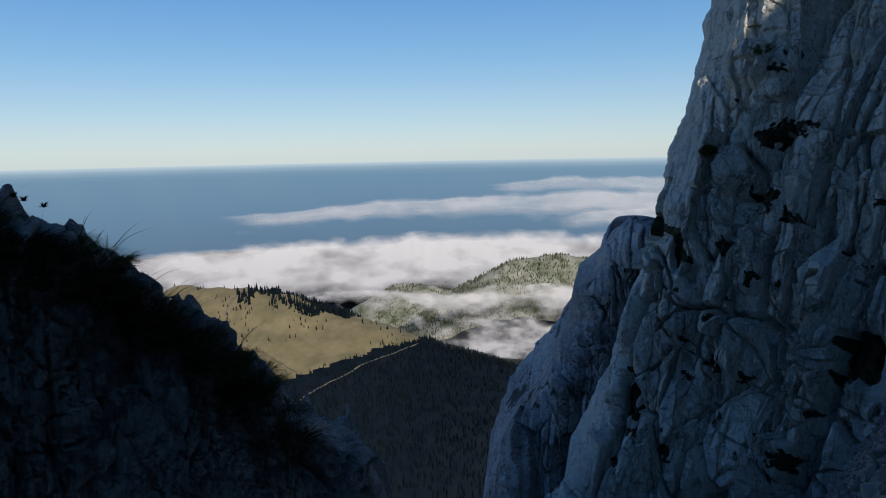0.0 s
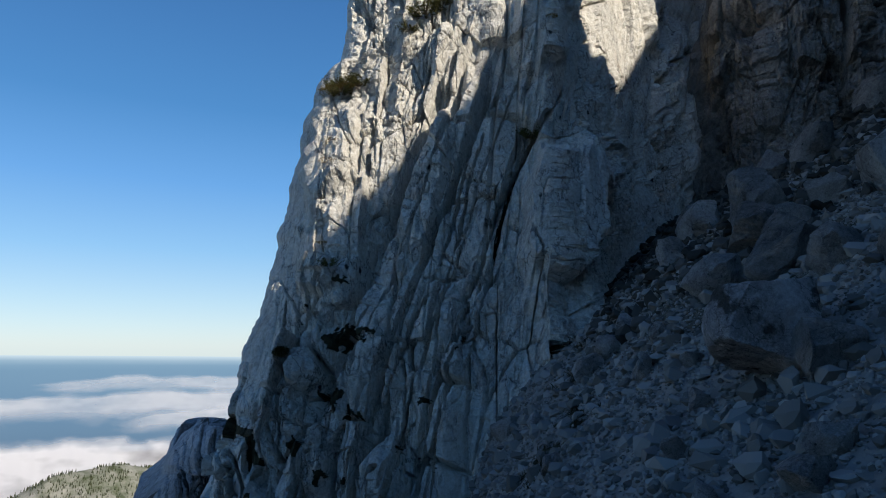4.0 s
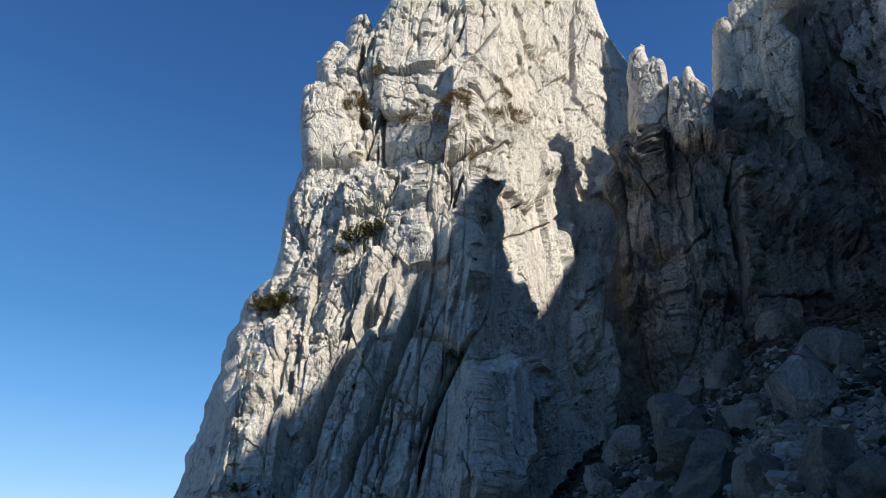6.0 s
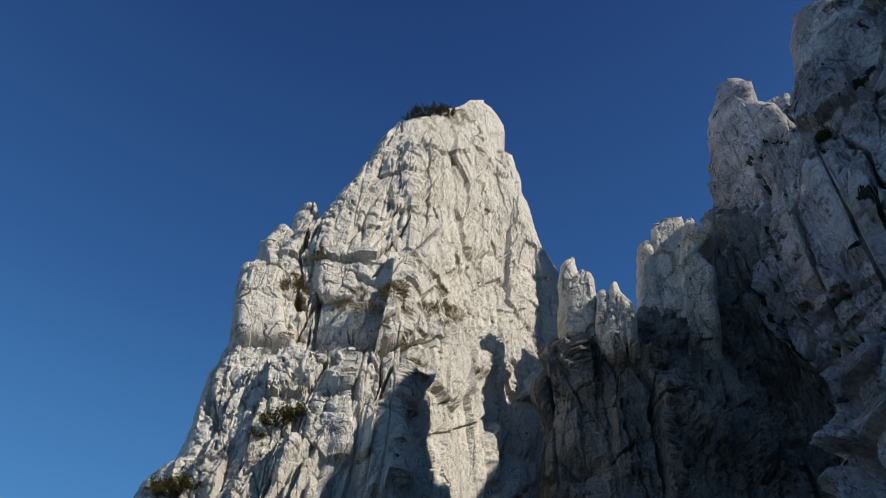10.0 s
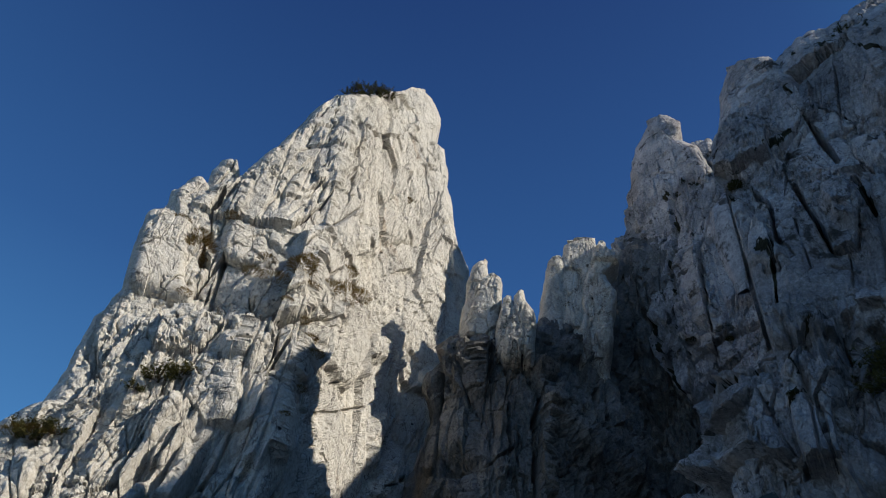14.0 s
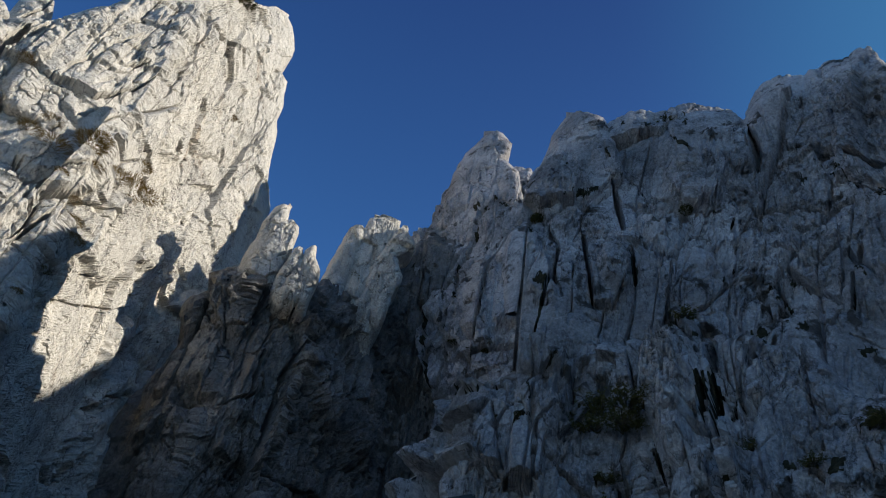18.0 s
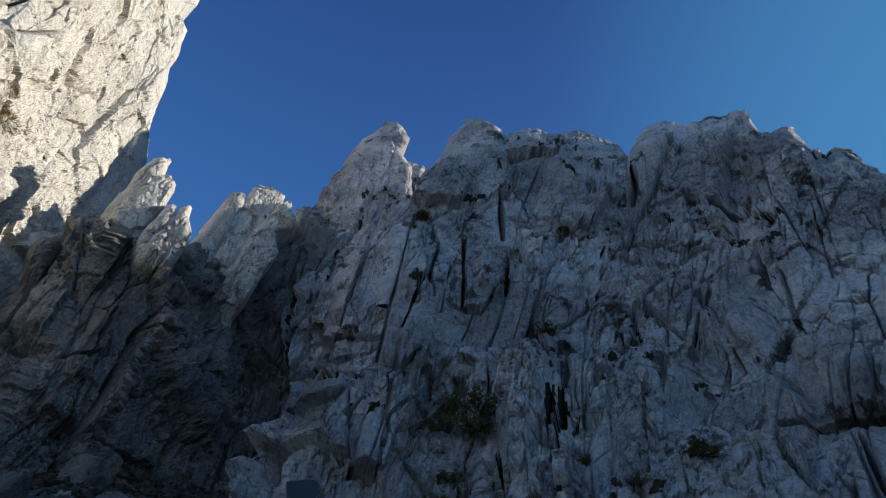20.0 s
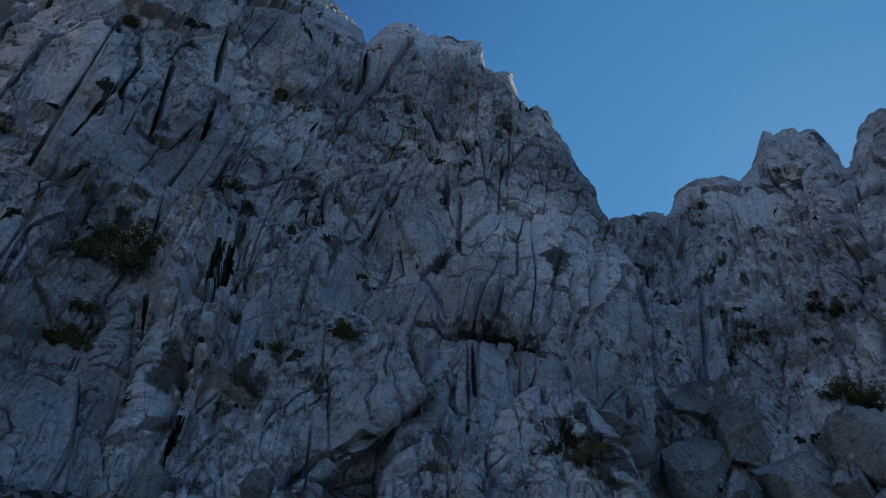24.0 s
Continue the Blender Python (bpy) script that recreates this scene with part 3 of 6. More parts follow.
summit, _ = tower("summit_block", [(48.0, 48.3), (48.1, 51.3), (47.9, 53.3), (48.2, 53.9), (49.1, 54.3)], [(53.0, 47.8), (52.7, 49.6), (52.6, 51.3), (53.9, 51.7), (53.8, 52.2), (53.2, 53.0), (52.5, 53.7), (51.3, 54.1)],
    47.8, 54.3, 150, 110, [(40, 14.2), (47, 16.0), (52, 19.3), (55, 21.5)], 0.33, 2.5, 17, ROCK, 0.36, edge=0.9, round_by=0.5, root=2.0, zoom=1.5)
tagged(summit, "beaked limestone block on the top of the tower", "rock head", kind="structure")

pillar_faces = []
for k, (l, r, e0, e1, dd) in enumerate([
        ([(27.4, 29.9), (26.4, 33.7), (25.8, 35.9), (25.7, 38.1), (26.0, 38.7), (26.9, 39.1)], [(33.7, 30.9), (32.7, 33.0), (31.2, 34.6), (30.2, 37.2), (30.1, 38.6), (29.2, 39.3)], 29.9, 39.3, 13.0),
        ([(27.5, 36.7), (26.9, 39.4), (26.8, 40.5), (27.5, 41.1)], [(32.6, 37.6), (30.9, 39.7), (30.0, 41.4), (29.6, 41.6)], 36.7, 41.6, 13.2),
        ([(30.5, 38.7), (29.6, 41.8), (29.5, 43.2), (29.8, 43.8)], [(33.2, 39.1), (32.7, 41.8), (32.1, 43.8), (31.7, 44.2)], 38.7, 44.2, 13.4),
        ([(34.9, 35.2), (33.8, 36.9), (32.6, 38.5), (32.7, 40.4), (33.4, 41.2)], [(38.4, 35.6), (38.0, 38.3), (37.3, 40.6), (36.5, 41.4)], 35.2, 41.4, 12.7)]):
    sp, pf = tower("rock_pillar", l, r, e0, e1, 170, 120, [(20, dd * 1.02), (35, dd)], 0.33, 3.0, 23 + 5 * k, ROCK, 0.45, edge=1.0, round_by=0.7, root=2.5, zoom=1.4)
    pillar_faces.append(pf)
    tagged(sp, "split limestone pillar leaning on the tower's shoulder", "rock pillar", group="pillars on the shoulder", kind="structure")

buttress, buttress_face = tower("rock_buttress",
    [(3.1, -29), (4.9, -23.5), (7.8, -19.0), (10.1, -14.9), (11.0, -11.2), (12.8, -9.4), (13.3, -7.6), (14.1, -6.5), (14.8, -6.0)],
    [(20, -29), (20, -9), (18.5, -7.2), (16.9, -6.3), (15.7, -5.9)],
    -29, -5.9, 280, 190, [(0, 20), (20, 18)], 0.35, 5.0, 31, ROCK_GREY, 1.1, edge=3.0, round_by=2.5, zoom=1.7, rough=1.1, chunk=1.7)
tagged(buttress, "grey shaded limestone buttress below the tower", "rock buttress", kind="structure")

# ---- the gully head and its spires ----
def carve_gully(f):
    f.swell(76.3, 28.1, 1.18, 1.55, -3.00, 0.00, 0.35)
    f.swell(74.1, 32.1, 2.27, 2.09, -1.60, 0.00, 0.35)
    f.swell(58.8, 23.6, 1.55, 1.82, -2.50, 0.00, 0.35)
    f.swell(64.0, 31.9, 1.82, 1.36, 0.80, -0.50, 0.35)
    f.swell(59.7, 31.3, 1.36, 2.27, 0.70, 0.00, 0.35)
    f.swell(67.7, 28.0, 1.82, 4.09, 0.90, -0.30, 0.35)
    f.swell(62.4, 25.5, 1.18, 3.64, 0.60, 0.00, 0.35)
    f.swell(72.6, 25.6, 1.36, 4.09, 0.70, -0.30, 0.35)
    f.swell(69.0, 33.5, 2.27, 1.18, 0.70, 0.00, 0.35)
    f.crack([(62.3, 31.1), (62.6, 26.7), (62.4, 22.6)], 0.40, 0.90)
    f.crack([(66.5, 31.6), (65.1, 27.4), (65.1, 22.4)], 0.40, 0.90)
    f.crack([(70.6, 30.1), (70.0, 26.0), (69.7, 21.6)], 0.40, 0.90)
    f.crack([(75.0, 27.7), (73.3, 23.9), (73.2, 20.8)], 0.40, 0.90)
    f.crack([(59.8, 35.9), (62.4, 34.7), (65.1, 34.9)], 0.40, 0.90)
    f.crack([(78.2, 29.2), (79.2, 26.1), (79.6, 22.1)], 0.40, 0.90)
    f.crack([(57.2, 32.4), (57.4, 28.8), (56.6, 25.4)], 0.40, 0.90)


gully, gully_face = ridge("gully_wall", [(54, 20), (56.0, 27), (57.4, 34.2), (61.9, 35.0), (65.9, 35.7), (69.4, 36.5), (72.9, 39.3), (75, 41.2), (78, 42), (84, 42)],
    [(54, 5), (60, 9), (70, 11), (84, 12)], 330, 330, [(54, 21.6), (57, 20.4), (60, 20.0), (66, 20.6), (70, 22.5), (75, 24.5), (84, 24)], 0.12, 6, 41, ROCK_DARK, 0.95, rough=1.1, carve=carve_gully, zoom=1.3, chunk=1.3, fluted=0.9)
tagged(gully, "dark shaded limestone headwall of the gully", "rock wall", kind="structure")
for k, (l, r, e0, e1, dd) in enumerate([
        ([(57.6, 32.4), (58.6, 38.7), (59.2, 40.4), (60.2, 40.8), (59.7, 40.9)], [(60.1, 32.2), (60.8, 38.5), (60.8, 39.9), (60.7, 40.7)], 32.2, 40.9, 20.4),
        ([(58.0, 29.7), (58.9, 35.9), (59.6, 38.6), (60.5, 39.5), (61.0, 39.5)], [(61.5, 29.4), (61.9, 34.3), (62.0, 36.4), (62.3, 38.9), (62.0, 39.4)], 29.4, 39.5, 19.6),
        ([(61.2, 32.1), (61.9, 35.7), (62.4, 37.8), (62.9, 38.0)], [(63.2, 31.9), (63.4, 35.5), (63.5, 37.3), (63.3, 37.8)], 31.9, 38.0, 18.9),
        ([(62.1, 32.1), (62.9, 35.6), (63.6, 38.0), (64.0, 38.5)], [(65.6, 31.7), (65.7, 36.0), (65.5, 36.8), (64.8, 37.6), (64.5, 38.4)], 31.7, 38.5, 18.7),
        ([(64.7, 31.8), (66.0, 36.1), (66.6, 39.3), (67.3, 40.9), (67.9, 40.9)], [(68.0, 31.4), (68.6, 35.8), (68.9, 38.9), (68.9, 40.6)], 31.4, 40.9, 21.8),
        ([(66.1, 31.6), (68.2, 39.0), (68.9, 42.1), (70.4, 42.4), (69.3, 42.5)], [(69.4, 31.2), (71.5, 38.4), (72.5, 41.5), (72.4, 41.8)], 31.2, 42.5, 22.0),
        ([(68.8, 31.3), (70.8, 38.6), (72.1, 41.5), (72.7, 41.9)], [(72.3, 30.7), (73.9, 38.0), (73.1, 39.5), (74.5, 40.5), (74.3, 41.0), (73.4, 41.4)], 30.7, 41.9, 21.6)]):
    sp, _ = tower("rock_spire", l, r, e0, e1, 130, 90, [(50, dd), (80, dd)], 0.12, 2.0, 60 + k * 7, ROCK, 0.55, edge=0.8, round_by=0.45, root=1.6, zoom=1.7, rough=1.0)
    tagged(sp, "small blocky limestone spire on the notch of the gully", "rock spire", group="spires on the notch", kind="structure")

# ---- the wall with the plaque ----
PROW_DIST = [(72, 24), (78, 21.2), (82, 19.8), (89, 19.5)]
WALL_DIST = [(86, 9.6), (97, 9.6), (104, 9.6), (110, 10.3), (120, 10.3), (126, 9.7), (131, 9.6), (136, 9.7), (141, 10.7), (146, 13)]


def carve_wall(f):
    f.crack([(103.7, 35.7), (104.7, 32.1), (104.8, 28.5), (104.3, 21.9)], 0.68, 1.60)
    f.crack([(109.5, 33.4), (106.8, 30.0), (105.5, 27.7)], 0.42, 0.88)
    f.crack([(111.6, 51.3), (112.2, 48.2), (111.9, 45.4)], 0.60, 1.44)
    f.crack([(101.9, 44.5), (105.6, 43.7), (108.7, 44.0)], 0.45, 0.96)
    f.crack([(98.0, 41.0), (98.1, 37.7)], 0.60, 1.44)
    f.crack([(118.2, 44.1), (121.0, 42.5), (123.9, 41.4), (124.2, 38.7)], 0.38, 0.64)
    f.crack([(115.8, 46.6), (122.4, 44.2), (127.1, 42.8)], 0.45, 0.80)
    f.crack([(134.7, 37.1), (137.1, 34.7)], 0.33, 0.56)
    f.crack([(130.4, 37.5), (132.2, 35.1)], 0.30, 0.48)
    f.crack([(113.0, 39.1), (111.0, 36.9), (112.4, 34.2)], 0.38, 0.72)
    f.crack([(111.6, 38.1), (115.7, 35.2)], 0.38, 0.64)
    f.crack([(84.7, 46.5), (88.4, 44.1), (90.2, 41.1), (89.6, 37.5)], 0.83, 1.28)
    f.crack([(95.5, 49.5), (97.3, 43.1)], 0.45, 0.80)
    f.crack([(82.0, 46.1), (80.2, 38.4), (80.0, 30.6)], 0.45, 0.80)
    f.crack([(82.9, 39.2), (82.1, 32.0)], 0.42, 0.72)
    f.crack([(90.1, 40.1), (87.9, 32.9)], 0.45, 0.80)
    f.crack([(77.2, 35.6), (77.8, 32.7), (79.0, 28.8)], 0.45, 1.12)
    f.crack([(92.9, 42.6), (93.8, 36.1)], 0.38, 0.72)
    f.crack([(82.1, 32.2), (81.1, 29.1)], 0.38, 0.72)
    f.crack([(90.4, 30.6), (85.3, 28.4), (83.6, 27.5)], 0.38, 0.64)
    f.crack([(87.0, 28.9), (88.2, 26.4), (86.4, 24.2)], 0.38, 0.80)
    f.crack([(92.0, 27.3), (88.7, 24.8), (88.7, 19.1)], 0.45, 0.80)
    f.crack([(97.9, 28.9), (100.1, 21.7)], 0.52, 0.96)
    f.crack([(77.3, 27.9), (78.9, 18.7)], 0.38, 0.64)
    f.crack([(118.5, 39.0), (116.6, 34.6), (114.5, 32.7)], 0.38, 0.64)
    f.crack([(125.7, 39.5), (125.4, 34.3)], 0.30, 0.48)
    f.crack([(129.7, 43.4), (129.3, 39.1)], 0.30, 0.48)
    f.crack([(103.3, 49.2), (105.5, 46.6)], 0.38, 0.64)
    f.crack([(107.7, 42.5), (106.9, 36.0)], 0.38, 0.56)
    f.crack([(122.1, 21.4), (116.0, 17.0), (113.8, 14.6)], 1.35, 2.24)
    f.crack([(123.7, 27.6), (130.2, 27.5), (136.0, 26.9)], 0.60, 0.96)
    f.crack([(127.9, 26.1), (128.6, 22.9)], 0.33, 0.56)
    f.crack([(136.3, 20.8), (134.4, 18.5)], 0.38, 0.64)
    f.crack([(103.8, 30.3), (104.2, 22.6), (104.5, 20.3)], 0.90, 1.60)
    f.crack([(104.9, 16.7), (104.5, 12.6)], 0.60, 1.28)
    f.crack([(140.6, 36.5), (143.1, 30.5), (145.2, 26.9)], 0.75, 1.44)
    f.crack([(111.3, 24.2), (110.5, 21.8)], 0.45, 0.80)
    f.crack([(120.6, 25.8), (116.7, 22.5), (111.3, 18.9)], 0.30, 0.48)
    f.crack([(124.0, 23.4), (122.1, 26.0)], 0.38, 0.64)
    f.swell(88.1, 23.7, 4.78, 5.10, 1.00, -0.20, 0.35)
    f.swell(100.5, 29.3, 2.37, 5.92, 0.90, 0.00, 0.35)
    f.swell(82.9, 20.7, 2.64, 4.32, 0.70, 0.00, 0.35)
    f.swell(94.7, 29.3, 2.64, 1.64, -0.90, 0.00, 0.35)
    f.swell(76.2, 28.6, 2.00, 0.91, -1.00, 0.00, 0.35)
    f.swell(124.2, 42.3, 2.37, 0.91, -0.70, 0.00, 0.35)
    f.swell(105.3, 45.9, 2.37, 1.91, 0.70, 0.00, 0.35)
    f.swell(96.4, 38.5, 1.55, 2.50, 0.50, 0.00, 0.35)
    f.swell(95.4, 22.2, 2.18, 1.36, -0.70, 0.00, 0.35)
    f.swell(88.6, 31.1, 2.73, 1.18, 0.50, 0.00, 0.35)
    f.swell(79.9, 36.8, 2.73, 5.92, 0.60, -0.40, 0.35)
    f.swell(87.1, 39.4, 1.82, 4.09, 0.50, -0.30, 0.35)
    f.swell(110.9, 40.4, 2.73, 2.27, 0.50, 0.00, 0.35)
    f.swell(119.9, 35.4, 3.19, 2.73, 0.50, 0.00, 0.35)
    f.swell(107.7, 30.5, 1.18, 2.50, 0.40, 0.00, 0.35)
    f.swell(113.0, 21.4, 6.83, 2.37, 1.30, 1.10, 0.25)
    f.swell(124.4, 17.4, 3.82, 2.27, 0.90, 0.00, 0.35)
    f.swell(131.0, 32.3, 5.92, 5.00, 0.60, 0.00, 0.35)
    f.swell(122.7, 35.4, 1.36, 3.64, 0.40, 0.00, 0.35)
    f.swell(105.8, 23.0, 1.82, 1.82, 0.40, 0.00, 0.35)
    f.swell(129.4, 24.4, 3.19, 1.82, 0.40, 0.00, 0.35)
    f.swell(103.1, 24.1, 2.73, 6.83, 0.50, -0.20, 0.35)
    f.swell(133.9, 22.9, 2.73, 2.27, 0.50, 0.00, 0.35)
    f.level_off(83.0, 21.0, 1.9, 1.4)


prow, prow_face = ridge("rock_prow",
    [(73.6, 36), (74.6, 40.4), (76.1, 42.5), (76.6, 45.5), (79, 47.5), (83.8, 48.0), (86.4, 48.2), (88, 46), (89.5, 40)],
    [(73.6, 34), (76.7, 34.0), (79.3, 28.2), (80.4, 22), (82, 15), (84, 8), (89.5, 8)], 300, 420, PROW_DIST, 0.28, 4, 91, ROCK_GREY, 0.68, carve=carve_wall, jag=0.25, rough=0.8, chunk=1.2, slant=-0.35, fluted=0.8)
tagged(prow, "overhanging limestone prow above the gully, shaded", "rock wall", kind="structure")

crag, crag_face = ridge("crag_wall",
    [(86.2, 38), (86.6, 47.4), (88.5, 49.8), (92, 51.2), (96.5, 51.8), (102.1, 52.3), (106.7, 52.1), (112.0, 50.3), (113.2, 51.6),
     (116, 52.2), (120.5, 52.0), (125.7, 52.2), (126.5, 50.4), (130.2, 48.9), (130.4, 47.6), (133.9, 47.1), (136.1, 44.6), (138.8, 41.6), (140.2, 38.8), (141.2, 34), (142, 28)],
    [(86.2, 8), (100, 8), (125, 10), (142, 15)], 760, 480, WALL_DIST, 0.22, 5, 95, ROCK_GREY, 0.72, carve=carve_wall, jag=0.3, rough=1.15, zoom=1.25, chunk=1.35, slant=-0.15)
tagged(crag, "steep shaded limestone wall with cracks, ledges and tufts", "rock wall", kind="structure")

foot_rock, foot_face = ridge("foot_buttress",
    [(79.6, 14), (80.4, 19), (81.5, 24), (83.6, 28.7), (85.7, 31.4), (89.6, 32.8), (96.3, 35.0), (100, 34.8), (104, 34.3), (109, 33.0), (113, 30.5), (118, 27), (122, 21), (125, 14)],
    [(79.6, 4), (100, 6), (125, 9)], 560, 330, [(78, 11.2), (84, 9.8), (95, 9.2), (105, 8.9), (115, 8.8), (126, 9.0)], 0.25, 3.5, 211, ROCK_GREY, 0.8, carve=carve_wall, jag=0.25, drop=2.5, zoom=1.6, rough=1.0, chunk=1.7)
tagged(foot_rock, "pale shaded limestone buttress at the foot of the wall", "rock buttress", kind="structure")

def carve_rib(f):
    f.swell = lambda *shape: None
    carve_wall(f)


rib_faces = []
for k, (l, r, e0, e1, dd) in enumerate([
        ([(81.8, 15.1), (81.3, 17.7), (81.3, 20.4), (81.0, 22.7), (82.2, 26.1), (83.5, 27.8), (85.2, 28.8)], [(87.8, 16.5), (88.1, 19.4), (88.5, 23.4), (90.1, 26.7), (91.4, 28.8), (89.0, 29.9), (90.6, 30.1)], 15.1, 30.1, 9.1),
        ([(88.4, 16.6), (88.9, 20.0), (89.7, 23.2), (91.0, 26.2), (92.5, 27.4)], [(94.2, 17.8), (92.7, 20.8), (93.2, 23.1), (94.2, 25.5), (94.0, 27.5)], 16.6, 27.5, 8.9),
        ([(97.1, 18.3), (96.7, 21.1), (96.6, 23.7), (96.9, 26.4), (98.0, 27.3)], [(100.7, 18.9), (99.5, 21.6), (99.1, 24.1), (98.9, 26.3), (98.4, 27.2)], 18.3, 27.3, 9.0),
        ([(100.7, 18.9), (100.2, 22.2), (99.3, 25.9), (98.0, 28.9), (98.0, 33.0), (99.2, 35.5), (100.8, 36.0)], [(103.6, 19.3), (103.9, 21.4), (104.6, 26.2), (104.3, 32.0), (103.6, 35.2), (102.8, 36.1)], 18.9, 36.1, 8.6),
        ([(104.6, 19.4), (104.9, 22.4), (105.6, 25.5), (107.6, 29.6), (109.4, 32.5), (110.5, 33.2)], [(113.2, 20.3), (114.0, 23.2), (114.5, 27.0), (115.2, 28.4), (113.5, 31.8), (111.6, 33.2)], 19.4, 33.2, 8.5),
        ([(84.2, 27.2), (84.6, 28.9), (86.4, 31.1), (88.0, 32.7), (89.5, 33.2)], [(93.5, 29.4), (92.2, 31.0), (90.9, 32.6), (90.1, 33.2)], 27.2, 33.2, 9.3),
        ([(103.1, 43.1), (102.1, 44.4), (102.0, 45.6), (103.6, 47.8), (105.1, 49.2), (106.9, 49.3)], [(110.4, 43.6), (111.4, 45.9), (110.8, 48.2), (110.0, 49.4), (108.2, 49.9)], 43.1, 49.9, 9.4),
        ([(109.7, 11.6), (109.7, 14.0), (109.8, 18.2), (111.3, 24.0), (113.7, 27.0), (115.0, 27.4)], [(116.3, 12.6), (116.8, 15.1), (119.4, 18.5), (122.0, 21.2), (124.8, 24.0), (123.5, 26.1), (118.7, 27.5)], 11.6, 27.5, 8.0),
        ([(121.0, 13.2), (121.3, 16.6), (122.3, 18.6), (124.1, 19.6)], [(129.7, 14.1), (129.1, 17.4), (127.0, 19.1), (125.7, 19.6)], 13.2, 19.6, 7.6),
        ([(130.6, 14.2), (130.0, 17.5), (130.6, 21.4), (133.0, 23.3), (134.4, 23.6)], [(141.9, 14.9), (141.7, 18.0), (140.1, 21.3), (138.3, 23.4), (136.4, 23.8)], 14.2, 23.8, 8.4),
        ([(123.9, 20.8), (123.7, 23.4), (124.3, 25.1), (126.2, 25.9)], [(136.3, 21.7), (136.4, 24.3), (135.9, 26.1), (133.3, 26.6)], 20.8, 26.6, 8.9),
        ([(122.8, 12.2), (122.6, 16.3), (122.9, 19.3), (123.8, 21.4), (125.2, 22.0)], [(132.0, 13.1), (132.0, 17.2), (131.6, 20.1), (130.6, 22.2), (129.1, 22.6)], 12.2, 22.6, 8.7)]):
    if e0 < 20:
        e0 = e0 - 9
    sp, rf = tower("rock_rib", l, r, e0, e1, 200, 110, [(70, dd), (170, dd)], 0.27, 1.5, 311 + k * 7, ROCK_GREY, 0.65, edge=1.3, round_by=0.55, zoom=1.9, rough=1.0, chunk=1.5, carve=carve_rib)
    rib_faces.append(rf)
    tagged(sp, "pale blocky limestone rib at the foot of the wall", "rock rib", group="ribs at the foot of the wall", kind="structure")

for k, (l, r, e0, e1, dd) in enumerate([
        ([(77.2, 42), (76.3, 44.6), (77.3, 46.8), (78.0, 49.0), (80.1, 50.6)], [(86.6, 43), (85.1, 48.1), (83.3, 49.0), (84.0, 50.3), (82.6, 51.0)], 42, 51.0, 19.4),
        ([(87.3, 45), (87.9, 49.1), (88.7, 51.1), (90.4, 52.6)], [(98, 46), (96.4, 51.2), (95.4, 52.5), (93.2, 53.0)], 45, 53.0, 9.4),
        ([(126.2, 44), (127.0, 49.3), (127.8, 50.0)], [(130.8, 44), (130.8, 48.6), (130.1, 49.6)], 44, 50.0, 9.9),
        ([(134, 36), (135, 41.5), (135.9, 44.1)], [(139.6, 36), (139.9, 38.6), (139.2, 40.8), (137.0, 43.9)], 36, 44.1, 10.0)]):
    sp, _ = tower("rock_head", l, r, e0, e1, 130, 110, [(l[0][0] - 4, dd * 1.12), (r[0][0] + 4, dd * 0.92)], 0.28 if dd > 15 else 0.22, 1.6, 160 + k * 7, ROCK_GREY, 0.5, edge=1.6, round_by=0.8, root=3.0, zoom=1.8, rough=1.0)
    tagged(sp, "rounded limestone head on the crest of the wall, sun on its rim", "rock head", group="heads on the crest", kind="structure")

# past bearing 165 the crest is unseen, added to block the sun
right_crag, right_face = ridge("right_crag",
    [(138, 37), (141.5, 38.0), (144.9, 38.3), (147.1, 37), (148.6, 39.4), (151.2, 40.5), (154.0, 39.7), (156.7, 42.9), (161.0, 42.2), (162.7, 38.8), (165.2, 41.6), (170, 43), (182, 44), (200, 40), (215, 25)],
    [(138, 15), (160, 13), (215, 0)], 420, 300, [(138, 12.5), (150, 12.8), (165, 12), (185, 11), (215, 12)], 0.35, 6, 123, ROCK_GREY, 0.85, zoom=1.3, rough=1.0, chunk=1.7)
tagged(right_crag, "broken warm-grey limestone crag with blocky towers", "rock wall", kind="structure")

# ---- near rock on the valley side ----
near_rock, near_face = ridge("near_rock",
    [(-60, 3), (-45, 1), (-32.5, -3.6), (-30.2, -4.9), (-25.6, -7.3), (-23.8, -9.6), (-20.8, -12.4), (-18.0, -14.9), (-15.8, -16.4), (-14.7, -19), (-12.0, -20.6), (-8.3, -22.6), (-6.5, -26.6), (-3.6, -31)],
    [(-60, -35), (-3.6, -46)], 320, 220, [(-60, 3.2), (-30, 3.4), (-3, 4.2)], 0.25, 1.2, 141, ROCK_WARM, 0.75, drop=1.5, jag=0.06, zoom=5.0, rough=1.1, chunk=1.5)
tagged(near_rock, "dark shaded limestone outcrop under a grassy rim", "rock outcrop", kind="structure")


# ---- ground: the stand, the slope, the valley and its hills in one sheet ----
SLOPE = [(-60, 0.0), (-30, -0.25), (-8, -0.50), (0, -0.62), (15, -0.55), (28, -0.40), (34.5, -0.165), (37.8, 0.01), (41.5, 0.10), (45.6, 0.16), (52, 0.257), (60, 0.33), (66, 0.40), (80, 0.42), (100, 0.36), (125, 0.34), (160, 0.36), (200, 0.3), (260, 0.1), (300, 0.0)]


